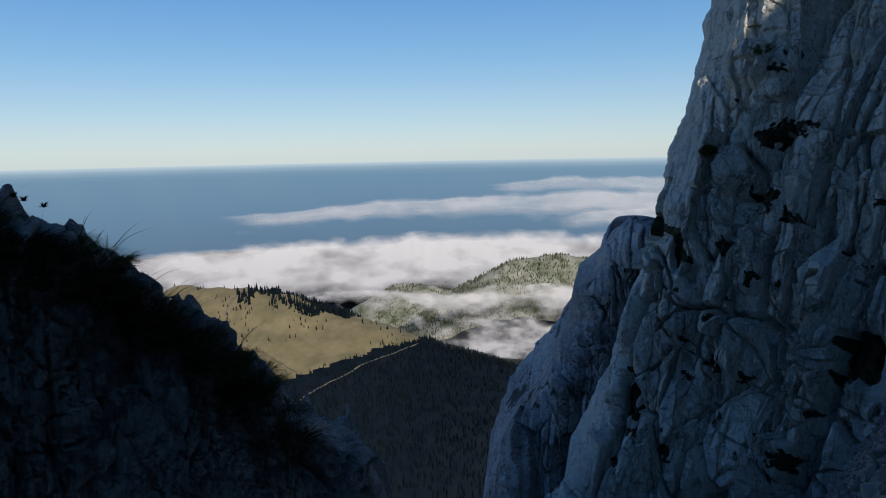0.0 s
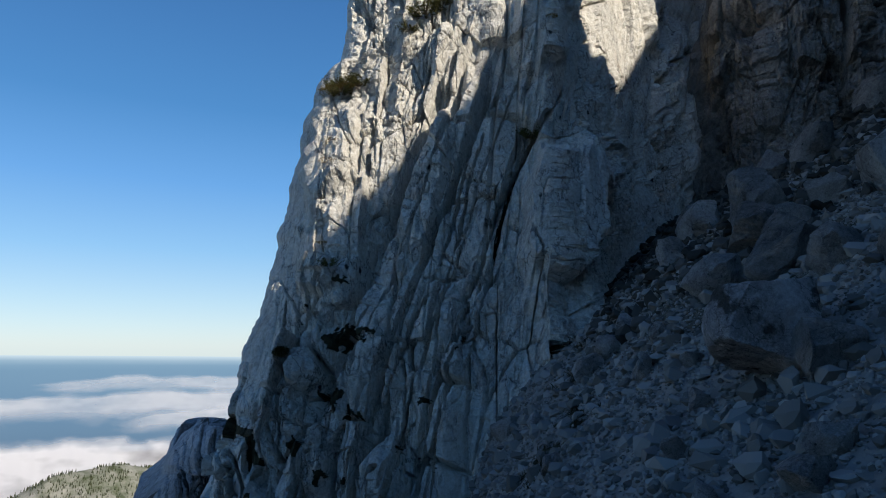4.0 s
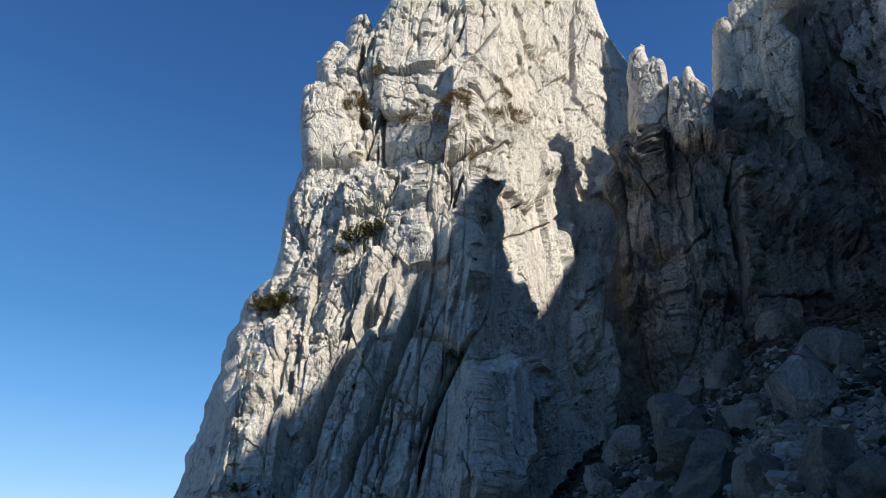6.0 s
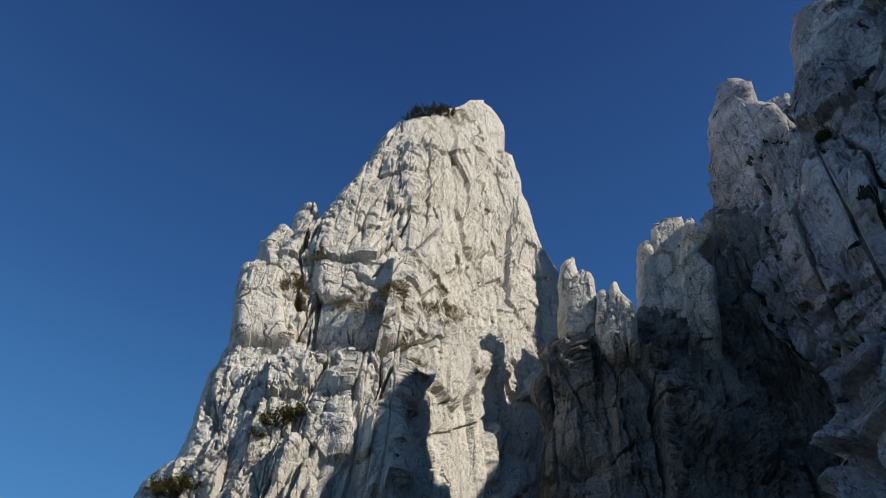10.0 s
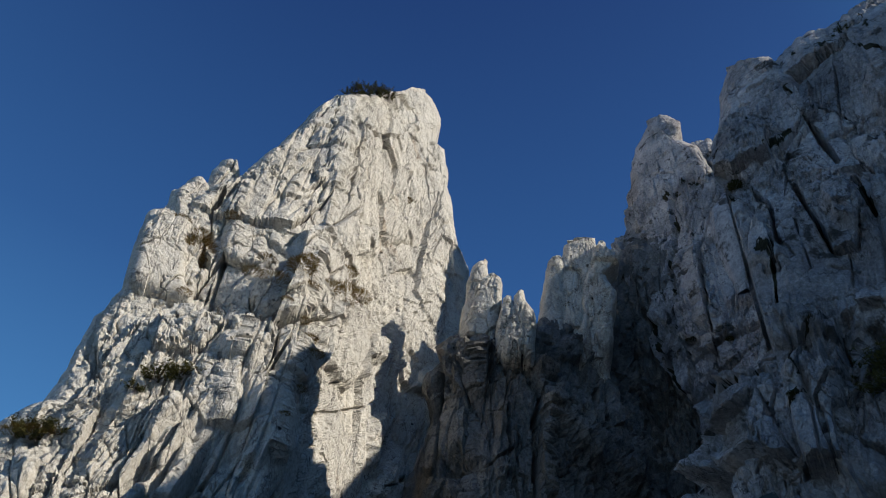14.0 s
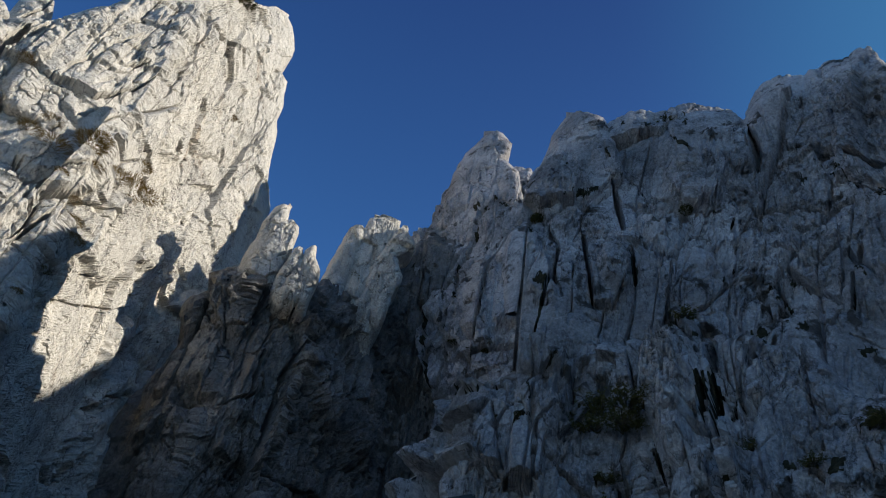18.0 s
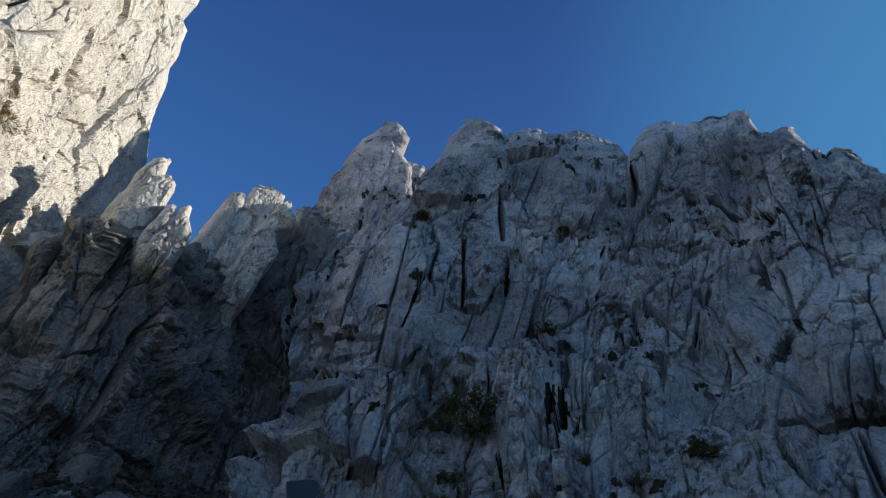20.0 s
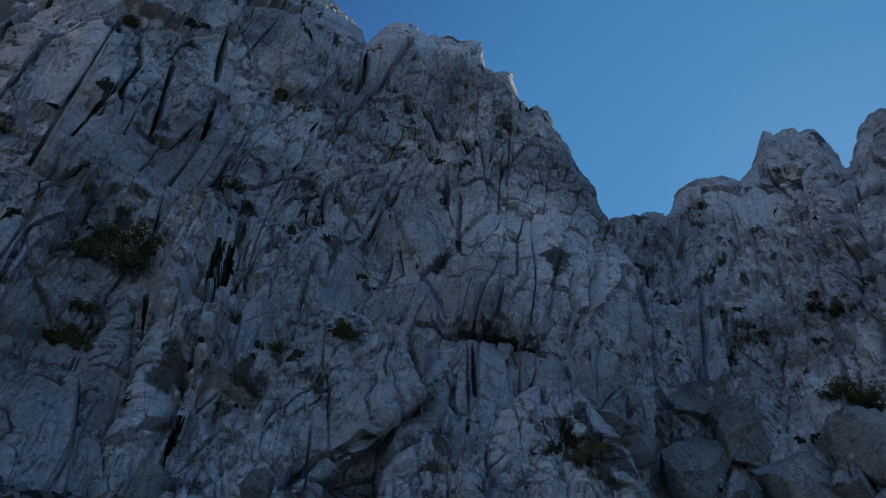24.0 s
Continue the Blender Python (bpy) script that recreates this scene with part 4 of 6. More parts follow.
def crest(x, y, line, slope):
    z = np.full(x.shape, -9999.0)
    pts = [(r * math.sin(radians(a)), r * math.cos(radians(a)), EYE.z + r * math.tan(radians(el))) for a, el, r in line]
    for p, q in zip(pts[:-1], pts[1:]):
        vx, vy = q[0] - p[0], q[1] - p[1]
        u = np.clip(((x - p[0]) * vx + (y - p[1]) * vy) / (vx * vx + vy * vy), 0, 1)
        d = np.hypot(x - p[0] - u * vx, y - p[1] - u * vy)
        z = np.maximum(z, p[2] + (q[2] - p[2]) * u - slope * (np.sqrt(d * d + 900) - 30))
    return z


def ground_height(x, y):
    r = np.hypot(x, y)
    az = np.degrees(np.arctan2(x, y))
    az = np.where(az < -60, az + 360, az)
    k = curve(SLOPE, az)
    near = k * np.minimum(r, 30) + 0.05 * fbm(x * 1.3, y * 1.3, 5, 4) * np.clip(r / 2, 0, 1)
    fall = np.clip((r - 30) / 700, 0, 1)
    z = near * (1 - fall) + (-640) * fall ** 0.6
    far = np.maximum(crest(x, y, [(-30, -12.5, 1500), (-21.2, -10.8, 1380), (-17.7, -10.3, 1320), (-15.7, -10.1, 1295), (-13.8, -10.9, 1270), (-8.8, -12.9, 1205), (-2.5, -15.6, 1130), (3, -17.4, 1050), (9, -21, 980)], 0.50),
        crest(x, y, [(-3.3, -10.9, 2250), (-1.2, -10.9, 2200), (1, -11.4, 2180), (5.5, -9.2, 2080), (8, -8.8, 2120), (14, -8.5, 2250), (24, -8.6, 2400)], 0.60))
    far = np.maximum(far, -640) + 14 * fbm(x / 160, y / 160, 8, 5) * np.clip(r / 900 - 0.4, 0, 1)
    w = np.clip((r - 500) / 400, 0, 1)
    z = z * (1 - w) + np.maximum(z, far) * w
    # an unseen mountain mass, added beyond the wall to block sunlight
    side = np.clip((az - 74) / 8, 0, 1) * np.clip((132 - az) / 12, 0, 1)
    unseen_massif = 0.90 * (np.minimum(r, 140) - 34) - 0.7 * np.maximum(r - 140, 0) + 5 * fbm(x / 30, y / 30, 15, 4) * np.clip(r / 100 - 0.3, 0, 1)
    z = np.where((side > 0) & (r > 36), np.maximum(z, z + (unseen_massif - z) * side), z)
    # unseen rise added behind the wall to keep the sun off the gully
    behind = np.clip((az - 87) / 3, 0, 1) * np.clip((130 - az) / 4, 0, 1)
    back = 1.6 + 1.07 * np.minimum(r, 34)
    z = np.where((behind > 0) & (r > 22), np.maximum(z, z + (back - z) * behind), z)
    # unseen rise added at the rear so that the near rock lies in shade
    rear = np.clip((az - 150) / 4, 0, 1) * np.clip((215 - az) / 15, 0, 1)
    rise = 1.6 + 0.81 * np.minimum(r, 110) - 0.8 * np.maximum(r - 110, 0)
    z = np.where((rear > 0) & (r > 28), np.maximum(z, z + (rise - z) * rear), z)
    # an unseen ridge, added behind the tower as a shadow caster
    tall = np.tan(np.radians(curve([(27, -20), (30, 38), (34, 43), (38, 48.3), (42, 50), (50, 49.3), (54, 43), (57, 35), (62, 30), (70, 31), (74, 28), (76, -20)], az)))
    added_spine = tall * np.minimum(r, 120) * np.clip((r - 60) / 30, 0, 1) - 1.6 * np.maximum(r - 120, 0)
    return np.where((az > 27) & (az < 76) & (r > 60), np.maximum(z, added_spine), z)


rr = np.concatenate([np.linspace(0.0, 16, 170), np.geomspace(16.5, 600, 70), np.geomspace(612, 2600, 190), np.geomspace(2650, 4900, 20)])
aa = np.radians(np.concatenate([np.arange(-180, -40, 2.0), np.arange(-40, 22, 0.2), np.arange(22, 172, 0.3), np.arange(172, 180.1, 2.0)]))
AA, RR = np.meshgrid(aa, rr)
GX, GY = RR * np.sin(AA), RR * np.cos(AA)
GZ = ground_height(GX, GY)
ground_mesh = mesh_grid("ground", GX, GY, GZ, SCREE)
ground_mesh.materials.append(MEADOW)
ground_mesh.materials.append(FOREST)
qr, qa = RR[:-1, :-1].ravel(), np.degrees(AA[:-1, :-1]).ravel()
qx, qy, qz = GX[:-1, :-1].ravel(), GY[:-1, :-1].ravel(), GZ[:-1, :-1].ravel()
wob = fbm(qx / 90, qy / 90, 61, 4)
qe = np.degrees(np.arctan2(qz - EYE.z, qr + 0.01))


# below this line near-black wood imitates the shadow on the hill
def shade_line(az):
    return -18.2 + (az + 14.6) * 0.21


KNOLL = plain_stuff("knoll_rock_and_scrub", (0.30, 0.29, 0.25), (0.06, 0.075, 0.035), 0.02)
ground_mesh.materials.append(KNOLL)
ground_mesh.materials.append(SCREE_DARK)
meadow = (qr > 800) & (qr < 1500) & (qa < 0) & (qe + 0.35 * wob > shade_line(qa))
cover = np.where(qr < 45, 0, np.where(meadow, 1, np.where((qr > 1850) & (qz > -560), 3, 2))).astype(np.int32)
# the slope inside the gully takes the shade-dark scree
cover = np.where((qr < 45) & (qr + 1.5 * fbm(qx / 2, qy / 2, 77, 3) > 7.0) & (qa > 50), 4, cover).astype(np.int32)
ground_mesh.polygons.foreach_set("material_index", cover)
ground = new("ground", ground_mesh)
tagged(ground, "pale scree slope falling to a wooded valley", "ground", kind="structure")


def ground_hit(az, el, far=3000.0):
    """Where the line of sight along a bearing meets the ground."""
    d = np.concatenate([np.linspace(1.5, 40, 1200), np.geomspace(40.2, far, 3000)])
    x, y, z = polar(np.full(d.shape, az), el, d)
    under = np.nonzero(ground_height(x, y) > z)[0]
    k = under[0] if len(under) else len(d) - 1
    return Vector((float(x[k]), float(y[k]), float(ground_height(x[k:k + 1], y[k:k + 1])[0]))), float(d[k])


# far plain: haze painted on a glowing backdrop, palest at the horizon
haze_n = Nodes("far_plain_painted_haze")
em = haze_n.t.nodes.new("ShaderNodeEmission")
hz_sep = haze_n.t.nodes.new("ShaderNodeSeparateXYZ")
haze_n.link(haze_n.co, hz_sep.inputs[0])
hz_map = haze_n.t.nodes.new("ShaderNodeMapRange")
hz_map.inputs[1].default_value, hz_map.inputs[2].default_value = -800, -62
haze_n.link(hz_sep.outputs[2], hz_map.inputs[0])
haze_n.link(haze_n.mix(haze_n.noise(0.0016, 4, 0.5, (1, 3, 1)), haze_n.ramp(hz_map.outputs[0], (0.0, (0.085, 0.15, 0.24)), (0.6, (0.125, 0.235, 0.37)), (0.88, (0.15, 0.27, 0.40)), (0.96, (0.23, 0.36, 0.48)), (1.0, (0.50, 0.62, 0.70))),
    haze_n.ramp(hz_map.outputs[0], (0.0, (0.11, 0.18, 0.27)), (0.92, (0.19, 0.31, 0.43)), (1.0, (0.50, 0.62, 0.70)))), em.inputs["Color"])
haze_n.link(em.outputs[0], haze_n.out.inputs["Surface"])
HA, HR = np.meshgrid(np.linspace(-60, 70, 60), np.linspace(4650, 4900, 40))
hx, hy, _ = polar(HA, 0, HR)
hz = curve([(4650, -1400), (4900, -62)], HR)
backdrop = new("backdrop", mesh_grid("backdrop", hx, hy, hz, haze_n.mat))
tagged(backdrop, "glowing backdrop of a blue plain to the horizon, haze painted in", "distance", kind="structure")

# ---- sea of cloud ----
cl = Nodes("cloud")
cover_at = cl.t.nodes.new("ShaderNodeAttribute")
cover_at.attribute_name = "cover"
clear = cl.t.nodes.new("ShaderNodeBsdfTransparent")
soft_mix = cl.t.nodes.new("ShaderNodeMixShader")
cl.finish((0.60, 0.58, 0.58), 1.0)
cl.link(cover_at.outputs["Fac"], soft_mix.inputs[0])
cl.link(clear.outputs[0], soft_mix.inputs[1])
cl.link(cl.bsdf.outputs[0], soft_mix.inputs[2])
cl.link(soft_mix.outputs[0], cl.out.inputs["Surface"])
CLOUD = cl.mat


def cloud(top, bottom, near, far, seed, dense=1.0, lump=5.0, ragged=0.5, fade=0.35, label="bank of white cloud lying over the plain"):
    """A bank of cloud between two lines of (bearing, elevation); it rises from `near` to `far` metres away."""
    a0, a1 = top[0][0], top[-1][0]
    A1, v = np.linspace(a0, a1, 420), np.linspace(0, 1, 90)
    T, B = curve(top, A1), curve(bottom, A1)
    T = T + 0.14 * fbm(A1 * 0.4, A1 * 0, seed, 2, 0.4) + 0.05 * fbm(A1 * 1.1, A1 * 0, seed + 1, 2, 0.5)
    A, V = np.meshgrid(A1, v)
    E = B[None] + (T - B)[None] * V
    D = near + (far - near) * V ** 0.8 - lump * fbm(A * 0.35, V * 2.5, seed + 3, 4, 0.45)
    x, y, z = polar(A, E, D)
    me = mesh_grid("cloud_bank", x, y, z, CLOUD)
    n = 0.7 * fbm(A * 0.2 + V * 0.8, V * 3.0, seed + 5, 4, 0.5) + 0.40 * fbm(A * 0.8, E * 1.5, seed + 6, 4, 0.5)
    side = np.minimum(A - a0, a1 - A) / (a1 - a0)
    body = np.clip(V / fade, 0, 1) * np.clip((1 - V) / 0.16, 0, 1) * np.clip(side / 0.12, 0, 1)
    c = np.clip((body - 0.25 + ragged * n * (1.1 - 0.6 * body)) * 1.15, 0, 1) ** 1.3 * dense
    c[0], c[-1], c[:, 0], c[:, -1] = 0, 0, 0, 0
    at = me.attributes.new("cover", "FLOAT", "POINT")
    at.data.foreach_set("value", c.ravel().astype(np.float32))
    me.shade_smooth()
    ob = new("cloud_bank", me)
    return tagged(ob, label, "cloud", group="sea of cloud", kind="stuff")


cloud([(-34, -7.0), (-24.5, -7.0), (-16.2, -6.8), (-4, -6.6), (10, -6.3), (18, -6.0), (24, -5.9)], [(-34, -11.5), (-10, -12.5), (24, -12.5)], 2350, 3300, 3, 0.97, ragged=0.55, fade=0.35)
cloud([(-19, -4.7), (-7.6, -3.9), (2, -3.5), (10, -3.2), (22, -3.0)], [(-19, -6.3), (0, -6.0), (22, -5.9)], 3500, 4100, 5, 0.62, fade=0.5, ragged=0.45)
cloud([(3, -2.7), (11, -2.1), (26, -1.9)], [(3, -3.7), (26, -4.1)], 4100, 4500, 7, 0.5, fade=0.5, ragged=0.5)
cloud([(9, -5.2), (17, -4.3), (26, -4.3)], [(9, -6.6), (26, -6.8)], 3300, 3600, 8, 0.55, fade=0.5, ragged=0.5)
cloud([(-13, -10.9), (-4, -10.9), (3, -11.3), (9, -10.7), (22, -10.2)], [(-13, -12.8), (-4, -15.0), (2, -16.9), (9, -17.2), (22, -16.6)], 1500, 1900, 9, 0.80, ragged=1.0, fade=0.85, label="drifting valley fog between the wooded hills")
cloud([(-3, -14.5), (6, -14.5), (20, -13.5)], [(-3, -21.5), (6, -23), (20, -22.5)], 1000, 1250, 13, 0.07, ragged=0.8, fade=0.6, label="thin torn mist over the dark valley")


# ---- things that grow ----
def needle_stuff(name, c1, c2):
    n = Nodes(name)
    info = n.t.nodes.new("ShaderNodeNewGeometry")
    col = n.mix(info.outputs["Random Per Island"], c1, c2)
    n.finish(col, 0.8)
    n.bsdf.inputs["Specular IOR Level"].default_value = 0.0
    return n.mat


PINE = needle_stuff("pine_needles", (0.055, 0.062, 0.021), (0.18, 0.155, 0.058))
BARK = plain_stuff("pine_bark", (0.10, 0.075, 0.055), (0.05, 0.04, 0.03), 12.0)
SEDGE = needle_stuff("autumn_sedge", (0.17, 0.115, 0.035), (0.28, 0.20, 0.075))
TURF = needle_stuff("dark_turf", (0.030, 0.032, 0.014), (0.085, 0.075, 0.03))
# SPRUCE holds shadow in its near-black colour, OLIVE is the sunlit tone
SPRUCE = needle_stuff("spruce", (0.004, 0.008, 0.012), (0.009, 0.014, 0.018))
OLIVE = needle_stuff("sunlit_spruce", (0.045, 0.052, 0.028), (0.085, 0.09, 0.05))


def raw_mesh(name, verts, faces, material):
    me = bpy.data.meshes.new(name)
    me.from_pydata(verts, [], faces)
    me.materials.append(material)
    return me


def blade(vs, fs, root, tip, bend, wide, steps=4):
    side = (tip - root).cross(Vector((0.3, 0.2, 1))).normalized() * wide
    k = len(vs)
    for i in range(steps + 1):
        u = i / steps
        p = root.lerp(tip, u) + bend * (u * u)
        w = side * (1 - u) ** 0.7
        vs += [p - w, p + w]
    for i in range(steps):
        fs.append((k + 2 * i, k + 2 * i + 1, k + 2 * i + 3, k + 2 * i + 2))


def grass_mesh(seed, n, material, flat=0.5, droop=0.5, wide=0.02, tall=0.2, reach=1.0):
    rng = random.Random(seed)
    vs, fs = [], []
    for _ in range(n):
        a, r = rng.uniform(0, math.tau), math.sqrt(rng.random()) * 0.75
        root = Vector((math.cos(a) * r, math.sin(a) * r, rng.uniform(-1, 0.8) * tall * (1 - r)))
        b = a + rng.uniform(-0.9, 0.9)
        l = rng.uniform(0.3, 0.8) * reach
        tip = root + Vector((math.cos(b) * l * 0.6, math.sin(b) * l * 0.6, l * flat + 0.1))
        blade(vs, fs, root, tip, Vector((math.cos(b), math.sin(b), -1.2)) * l * droop * rng.uniform(0.2, 1), wide * rng.uniform(0.6, 1.4), 3)
    return raw_mesh("grass_tuft", vs, fs, material)


def bush_meshes(seed, shoots=26):
    """Branches and needles of a low pine about one unit wide."""
    rng = random.Random(seed)
    bv, bf, nv, nf = [], [], [], []
    for _ in range(shoots):
        a = rng.uniform(0, math.tau)
        r, top = rng.uniform(0.3, 0.95), rng.uniform(0.15, 0.75)
        tip = Vector((math.cos(a) * r, math.sin(a) * r, top * (1.15 - 0.6 * r)))
        root = Vector((math.cos(a) * 0.12, math.sin(a) * 0.12, -0.1))
        up = Vector((0, 0, 0.25))
        blade(bv, bf, root, tip - up, up, 0.022, 4)
        for _ in range(16):
            u = rng.uniform(0.35, 1.05)
            p = root.lerp(tip - up, u) + up * (u * u) + Vector((rng.gauss(0, 0.07), rng.gauss(0, 0.07), rng.gauss(0, 0.06)))
            for _ in range(7):
                w = Vector((rng.gauss(0, 1), rng.gauss(0, 1), rng.gauss(0.7, 0.8))).normalized() * rng.uniform(0.07, 0.15)
                s = w.cross(Vector((rng.gauss(0, 1), rng.gauss(0, 1), rng.gauss(0, 1)))).normalized() * 0.014
                k = len(nv)
                nv += [p - s, p + s, p + w]
                nf.append((k, k + 1, k + 2))
    return raw_mesh("branches", bv, bf, BARK), raw_mesh("needles", nv, nf, PINE)


FACES = [tower_face, *pillar_faces, *rib_faces, buttress_face, gully_face, prow_face, crag_face, foot_face, right_face]


def spot(az, el):
    """The first rock or ground met along a bearing."""
    best = None
    for f in FACES:
        q = (f.A - az) ** 2 + (f.E - el) ** 2
        k = q.argmin()
        if q.flat[k] < 0.25 and (best is None or f.F.flat[k] < best):
            best = float(f.F.flat[k])
    if best is None and el > 12:
        q, k, f = min((((g.A - az) ** 2 + (g.E - el) ** 2).min(), ((g.A - az) ** 2 + (g.E - el) ** 2).argmin(), n) for n, g in enumerate(FACES))
        best = float(FACES[f].F.flat[k])
        return Vector([float(v) for v in polar(az, el, best)]), best
    g, d = ground_hit(az, el, 60.0)
    if best is None or d < best:
        return g, d
    return Vector([float(v) for v in polar(az, el, best)]), best


MOSS = plain_stuff("dark_turf_cushion", (0.016, 0.016, 0.009), (0.06, 0.052, 0.027), 9.0, 0.95, 0.05)


def one_piece(mask):
    """The largest connected part of a mask."""
    left, best = set(zip(*(v.tolist() for v in np.nonzero(mask)))), []
    while left:
        todo = [left.pop()]
        piece = list(todo)
        while todo:
            i, j = todo.pop()
            for q in ((i + 1, j), (i - 1, j), (i, j + 1), (i, j - 1)):
                if q in left:
                    left.remove(q)
                    todo.append(q)
                    piece.append(q)
        best = max(best, piece, key=len)
    out = np.zeros(mask.shape, bool)
    for i, j in best:
        out[i, j] = True
    return out


def turf_mesh(f, mask, thick, seed, blades, box=(slice(None), slice(None)), single=False):
    """A cushion of turf on the part of a rock skin under the mask, with blades that stand out of it."""
    rng = random.Random(seed)
    whole = mask[:-1, :-1] & mask[1:, :-1] & mask[:-1, 1:] & mask[1:, 1:]
    ii, jj = np.nonzero(one_piece(whole) if single else whole)
    if len(ii) < 4:
        return None
    m = mask.shape[1]
    quads = np.stack([ii * m + jj, ii * m + jj + 1, (ii + 1) * m + jj + 1, (ii + 1) * m + jj], -1)
    used, flat = np.unique(quads, return_inverse=True)
    p = f.P[box].reshape(-1, 3)[used]
    flat = flat.reshape(-1, 4)
    inner = np.bincount(flat.ravel(), minlength=len(used)) / 4.0
    way = np.array(EYE) - p
    way /= np.linalg.norm(way, axis=1, keepdims=True)
    lump = 0.6 + 0.6 * fbm(p[:, 0] * 7 + p[:, 1] * 5, p[:, 2] * 7, seed % 50, 3)
    p = p + way * (thick * (np.clip(inner, 0.1, 1) * lump + 0.15))[:, None]
    vs, fs = [Vector(v) for v in p.tolist()], flat.tolist()
    for _ in range(blades):
        k = rng.randrange(len(used))
        root = Vector(p[k])
        out = Vector(way[k]) * rng.uniform(0.4, 1) + Vector((rng.gauss(0, 0.5), rng.gauss(0, 0.5), rng.uniform(0.1, 0.9)))
        l = thick * rng.uniform(1.0, 2.4)
        blade(vs, fs, root, root + out.normalized() * l, Vector((0, 0, -l * rng.uniform(0.2, 0.9))), thick * 0.06, 2)
    return raw_mesh("turf", vs, fs, MOSS)


SEDGES = [grass_mesh(k, 700, SEDGE, 0.35, 0.7, 0.010, 0.35, 0.6) for k in range(3)]
TURFS = [grass_mesh(20 + k, 520, TURF, 0.5, 0.5, 0.03, 0.9, 0.5) for k in range(3)]
BUSHES = [bush_meshes(40 + k) for k in range(3)]
veg_rng = random.Random(5)


def put(ob, place, size, squash=1.0):
    ob.location, ob.scale = place, (size, size, size * squash)
    ob.rotation_euler = (0, 0, veg_rng.uniform(0, 6.28))
    return ob


class GroundSkin:
    """The near slope as a skin that turf can lie on."""

    def __init__(self):
        self.A, self.F = np.meshgrid(np.arange(24, 76, 0.16), np.arange(4.0, 17.0, 0.06))
        self.s, self.h = self.F * np.sin(np.radians(self.A)), self.F * np.cos(np.radians(self.A))
        self.P = np.stack([self.s, self.h, ground_height(self.s, self.h)], -1)
        self.E = np.degrees(np.arctan2(self.P[..., 2] - EYE.z, self.F))


ground_skin = GroundSkin()


def grow_tufts(spots, meshes, label, group, sink=0.3):
    for n, (az, el, r) in enumerate(spots):
        if meshes is TURFS:
            best = None
            for f in FACES + [ground_skin]:
                q = (f.A - az) ** 2 + (f.E - el) ** 2
                k = q.argmin()
                if q.flat[k] < 0.1 and (best is None or f.F.flat[k] < best.F.flat[best_k]):
                    best, best_k = f, k
            if best:
                f, d = best, float(best.F.flat[best_k])
                q = np.hypot((f.A - az) * math.cos(radians(el)), (f.E - el) * 1.35) / r
                rows, cols = np.nonzero((q < 1.3) & (np.abs(f.F - d) < 1.0))
                box = (slice(rows.min(), rows.max() + 1), slice(cols.min(), cols.max() + 1))
                q, unit = q[box], radians(r) * d
                q = q + 0.75 * fbm(f.s[box] * 1.4 / unit, f.h[box] * 1.4 / unit, 400 + n, 5, 0.72)
                me = turf_mesh(f, (q < 0.68) & (np.abs(f.F[box] - d) < 1.0), unit * (0.4 if f is ground_skin else 0.12), 900 + n, 110, box, True)
                if me:
                    tagged(new("turf_cushion", me), label, "grass", group=group)
                    continue
        p, d = spot(az, el)
        size = max(0.05, radians(r) * d * (1.7 if meshes is SEDGES else 1.15))
        p = p - Vector((p.x, p.y, 0)).normalized() * size * 0.25 - Vector((0, 0, size * sink))
        tagged(put(new("grass_tuft", veg_rng.choice(meshes)), p, size), label, "grass", group=group)


def grow_bushes(spots, label, group):
    for az, el, r in spots:
        p, d = spot(az, el)
        size = radians(r) * d * 1.7
        p = p - Vector((p.x, p.y, 0)).normalized() * size * 0.3 - Vector((0, 0, size * 0.35))
        ob = new("pine_bush")
        put(ob, p, size, 0.7)
        branches, needles = veg_rng.choice(BUSHES)
        for name, me in (("stem", branches), ("foliage", needles)):
            new(name, me).parent = ob
        tagged(ob, label, "bush", group=group)


grow_bushes([(41.2, 52.5, 0.80), (42.2, 53.0, 0.95), (43.4, 53.2, 1.0), (44.5, 53.3, 1.05), (45.6, 53.3, 1.0), (46.6, 53.3, 0.8), (32.0, 27.3, 1.36), (33.6, 28.0, 1.18), (30.6, 26.0, 0.73), (24.5, 21.3, 1.00), (26.6, 21.7, 1.09), (24.4, 7.1, 0.73), (25.0, 20.9, 1.00), (26.1, 21.4, 0.82), (41.3, 17.8, 0.91)],
    "low dark-green mountain pine on a ledge of the tower", "pines on the tower")
grow_bushes([(102.8, 51.5, 0.91), (102.5, 36.5, 1.00), (94.6, 29.2, 2.09), (96.6, 30.0, 1.82), (93.8, 28.1, 1.55), (96.4, 28.6, 1.55), (94.5, 21.8, 1.64), (95.9, 21.4, 1.00), (94.9, 24.3, 0.91), (116.4, 27.5, 1.18), (115.5, 27.3, 0.91), (110.7, 25.3, 0.91), (106.6, 26.4, 0.91), (69.1, 36.5, 1.00), (159.3, 23.2, 1.64), (157.9, 23.8, 1.36)],
    "dark low pine bush in a cleft of the wall", "pines on the wall")
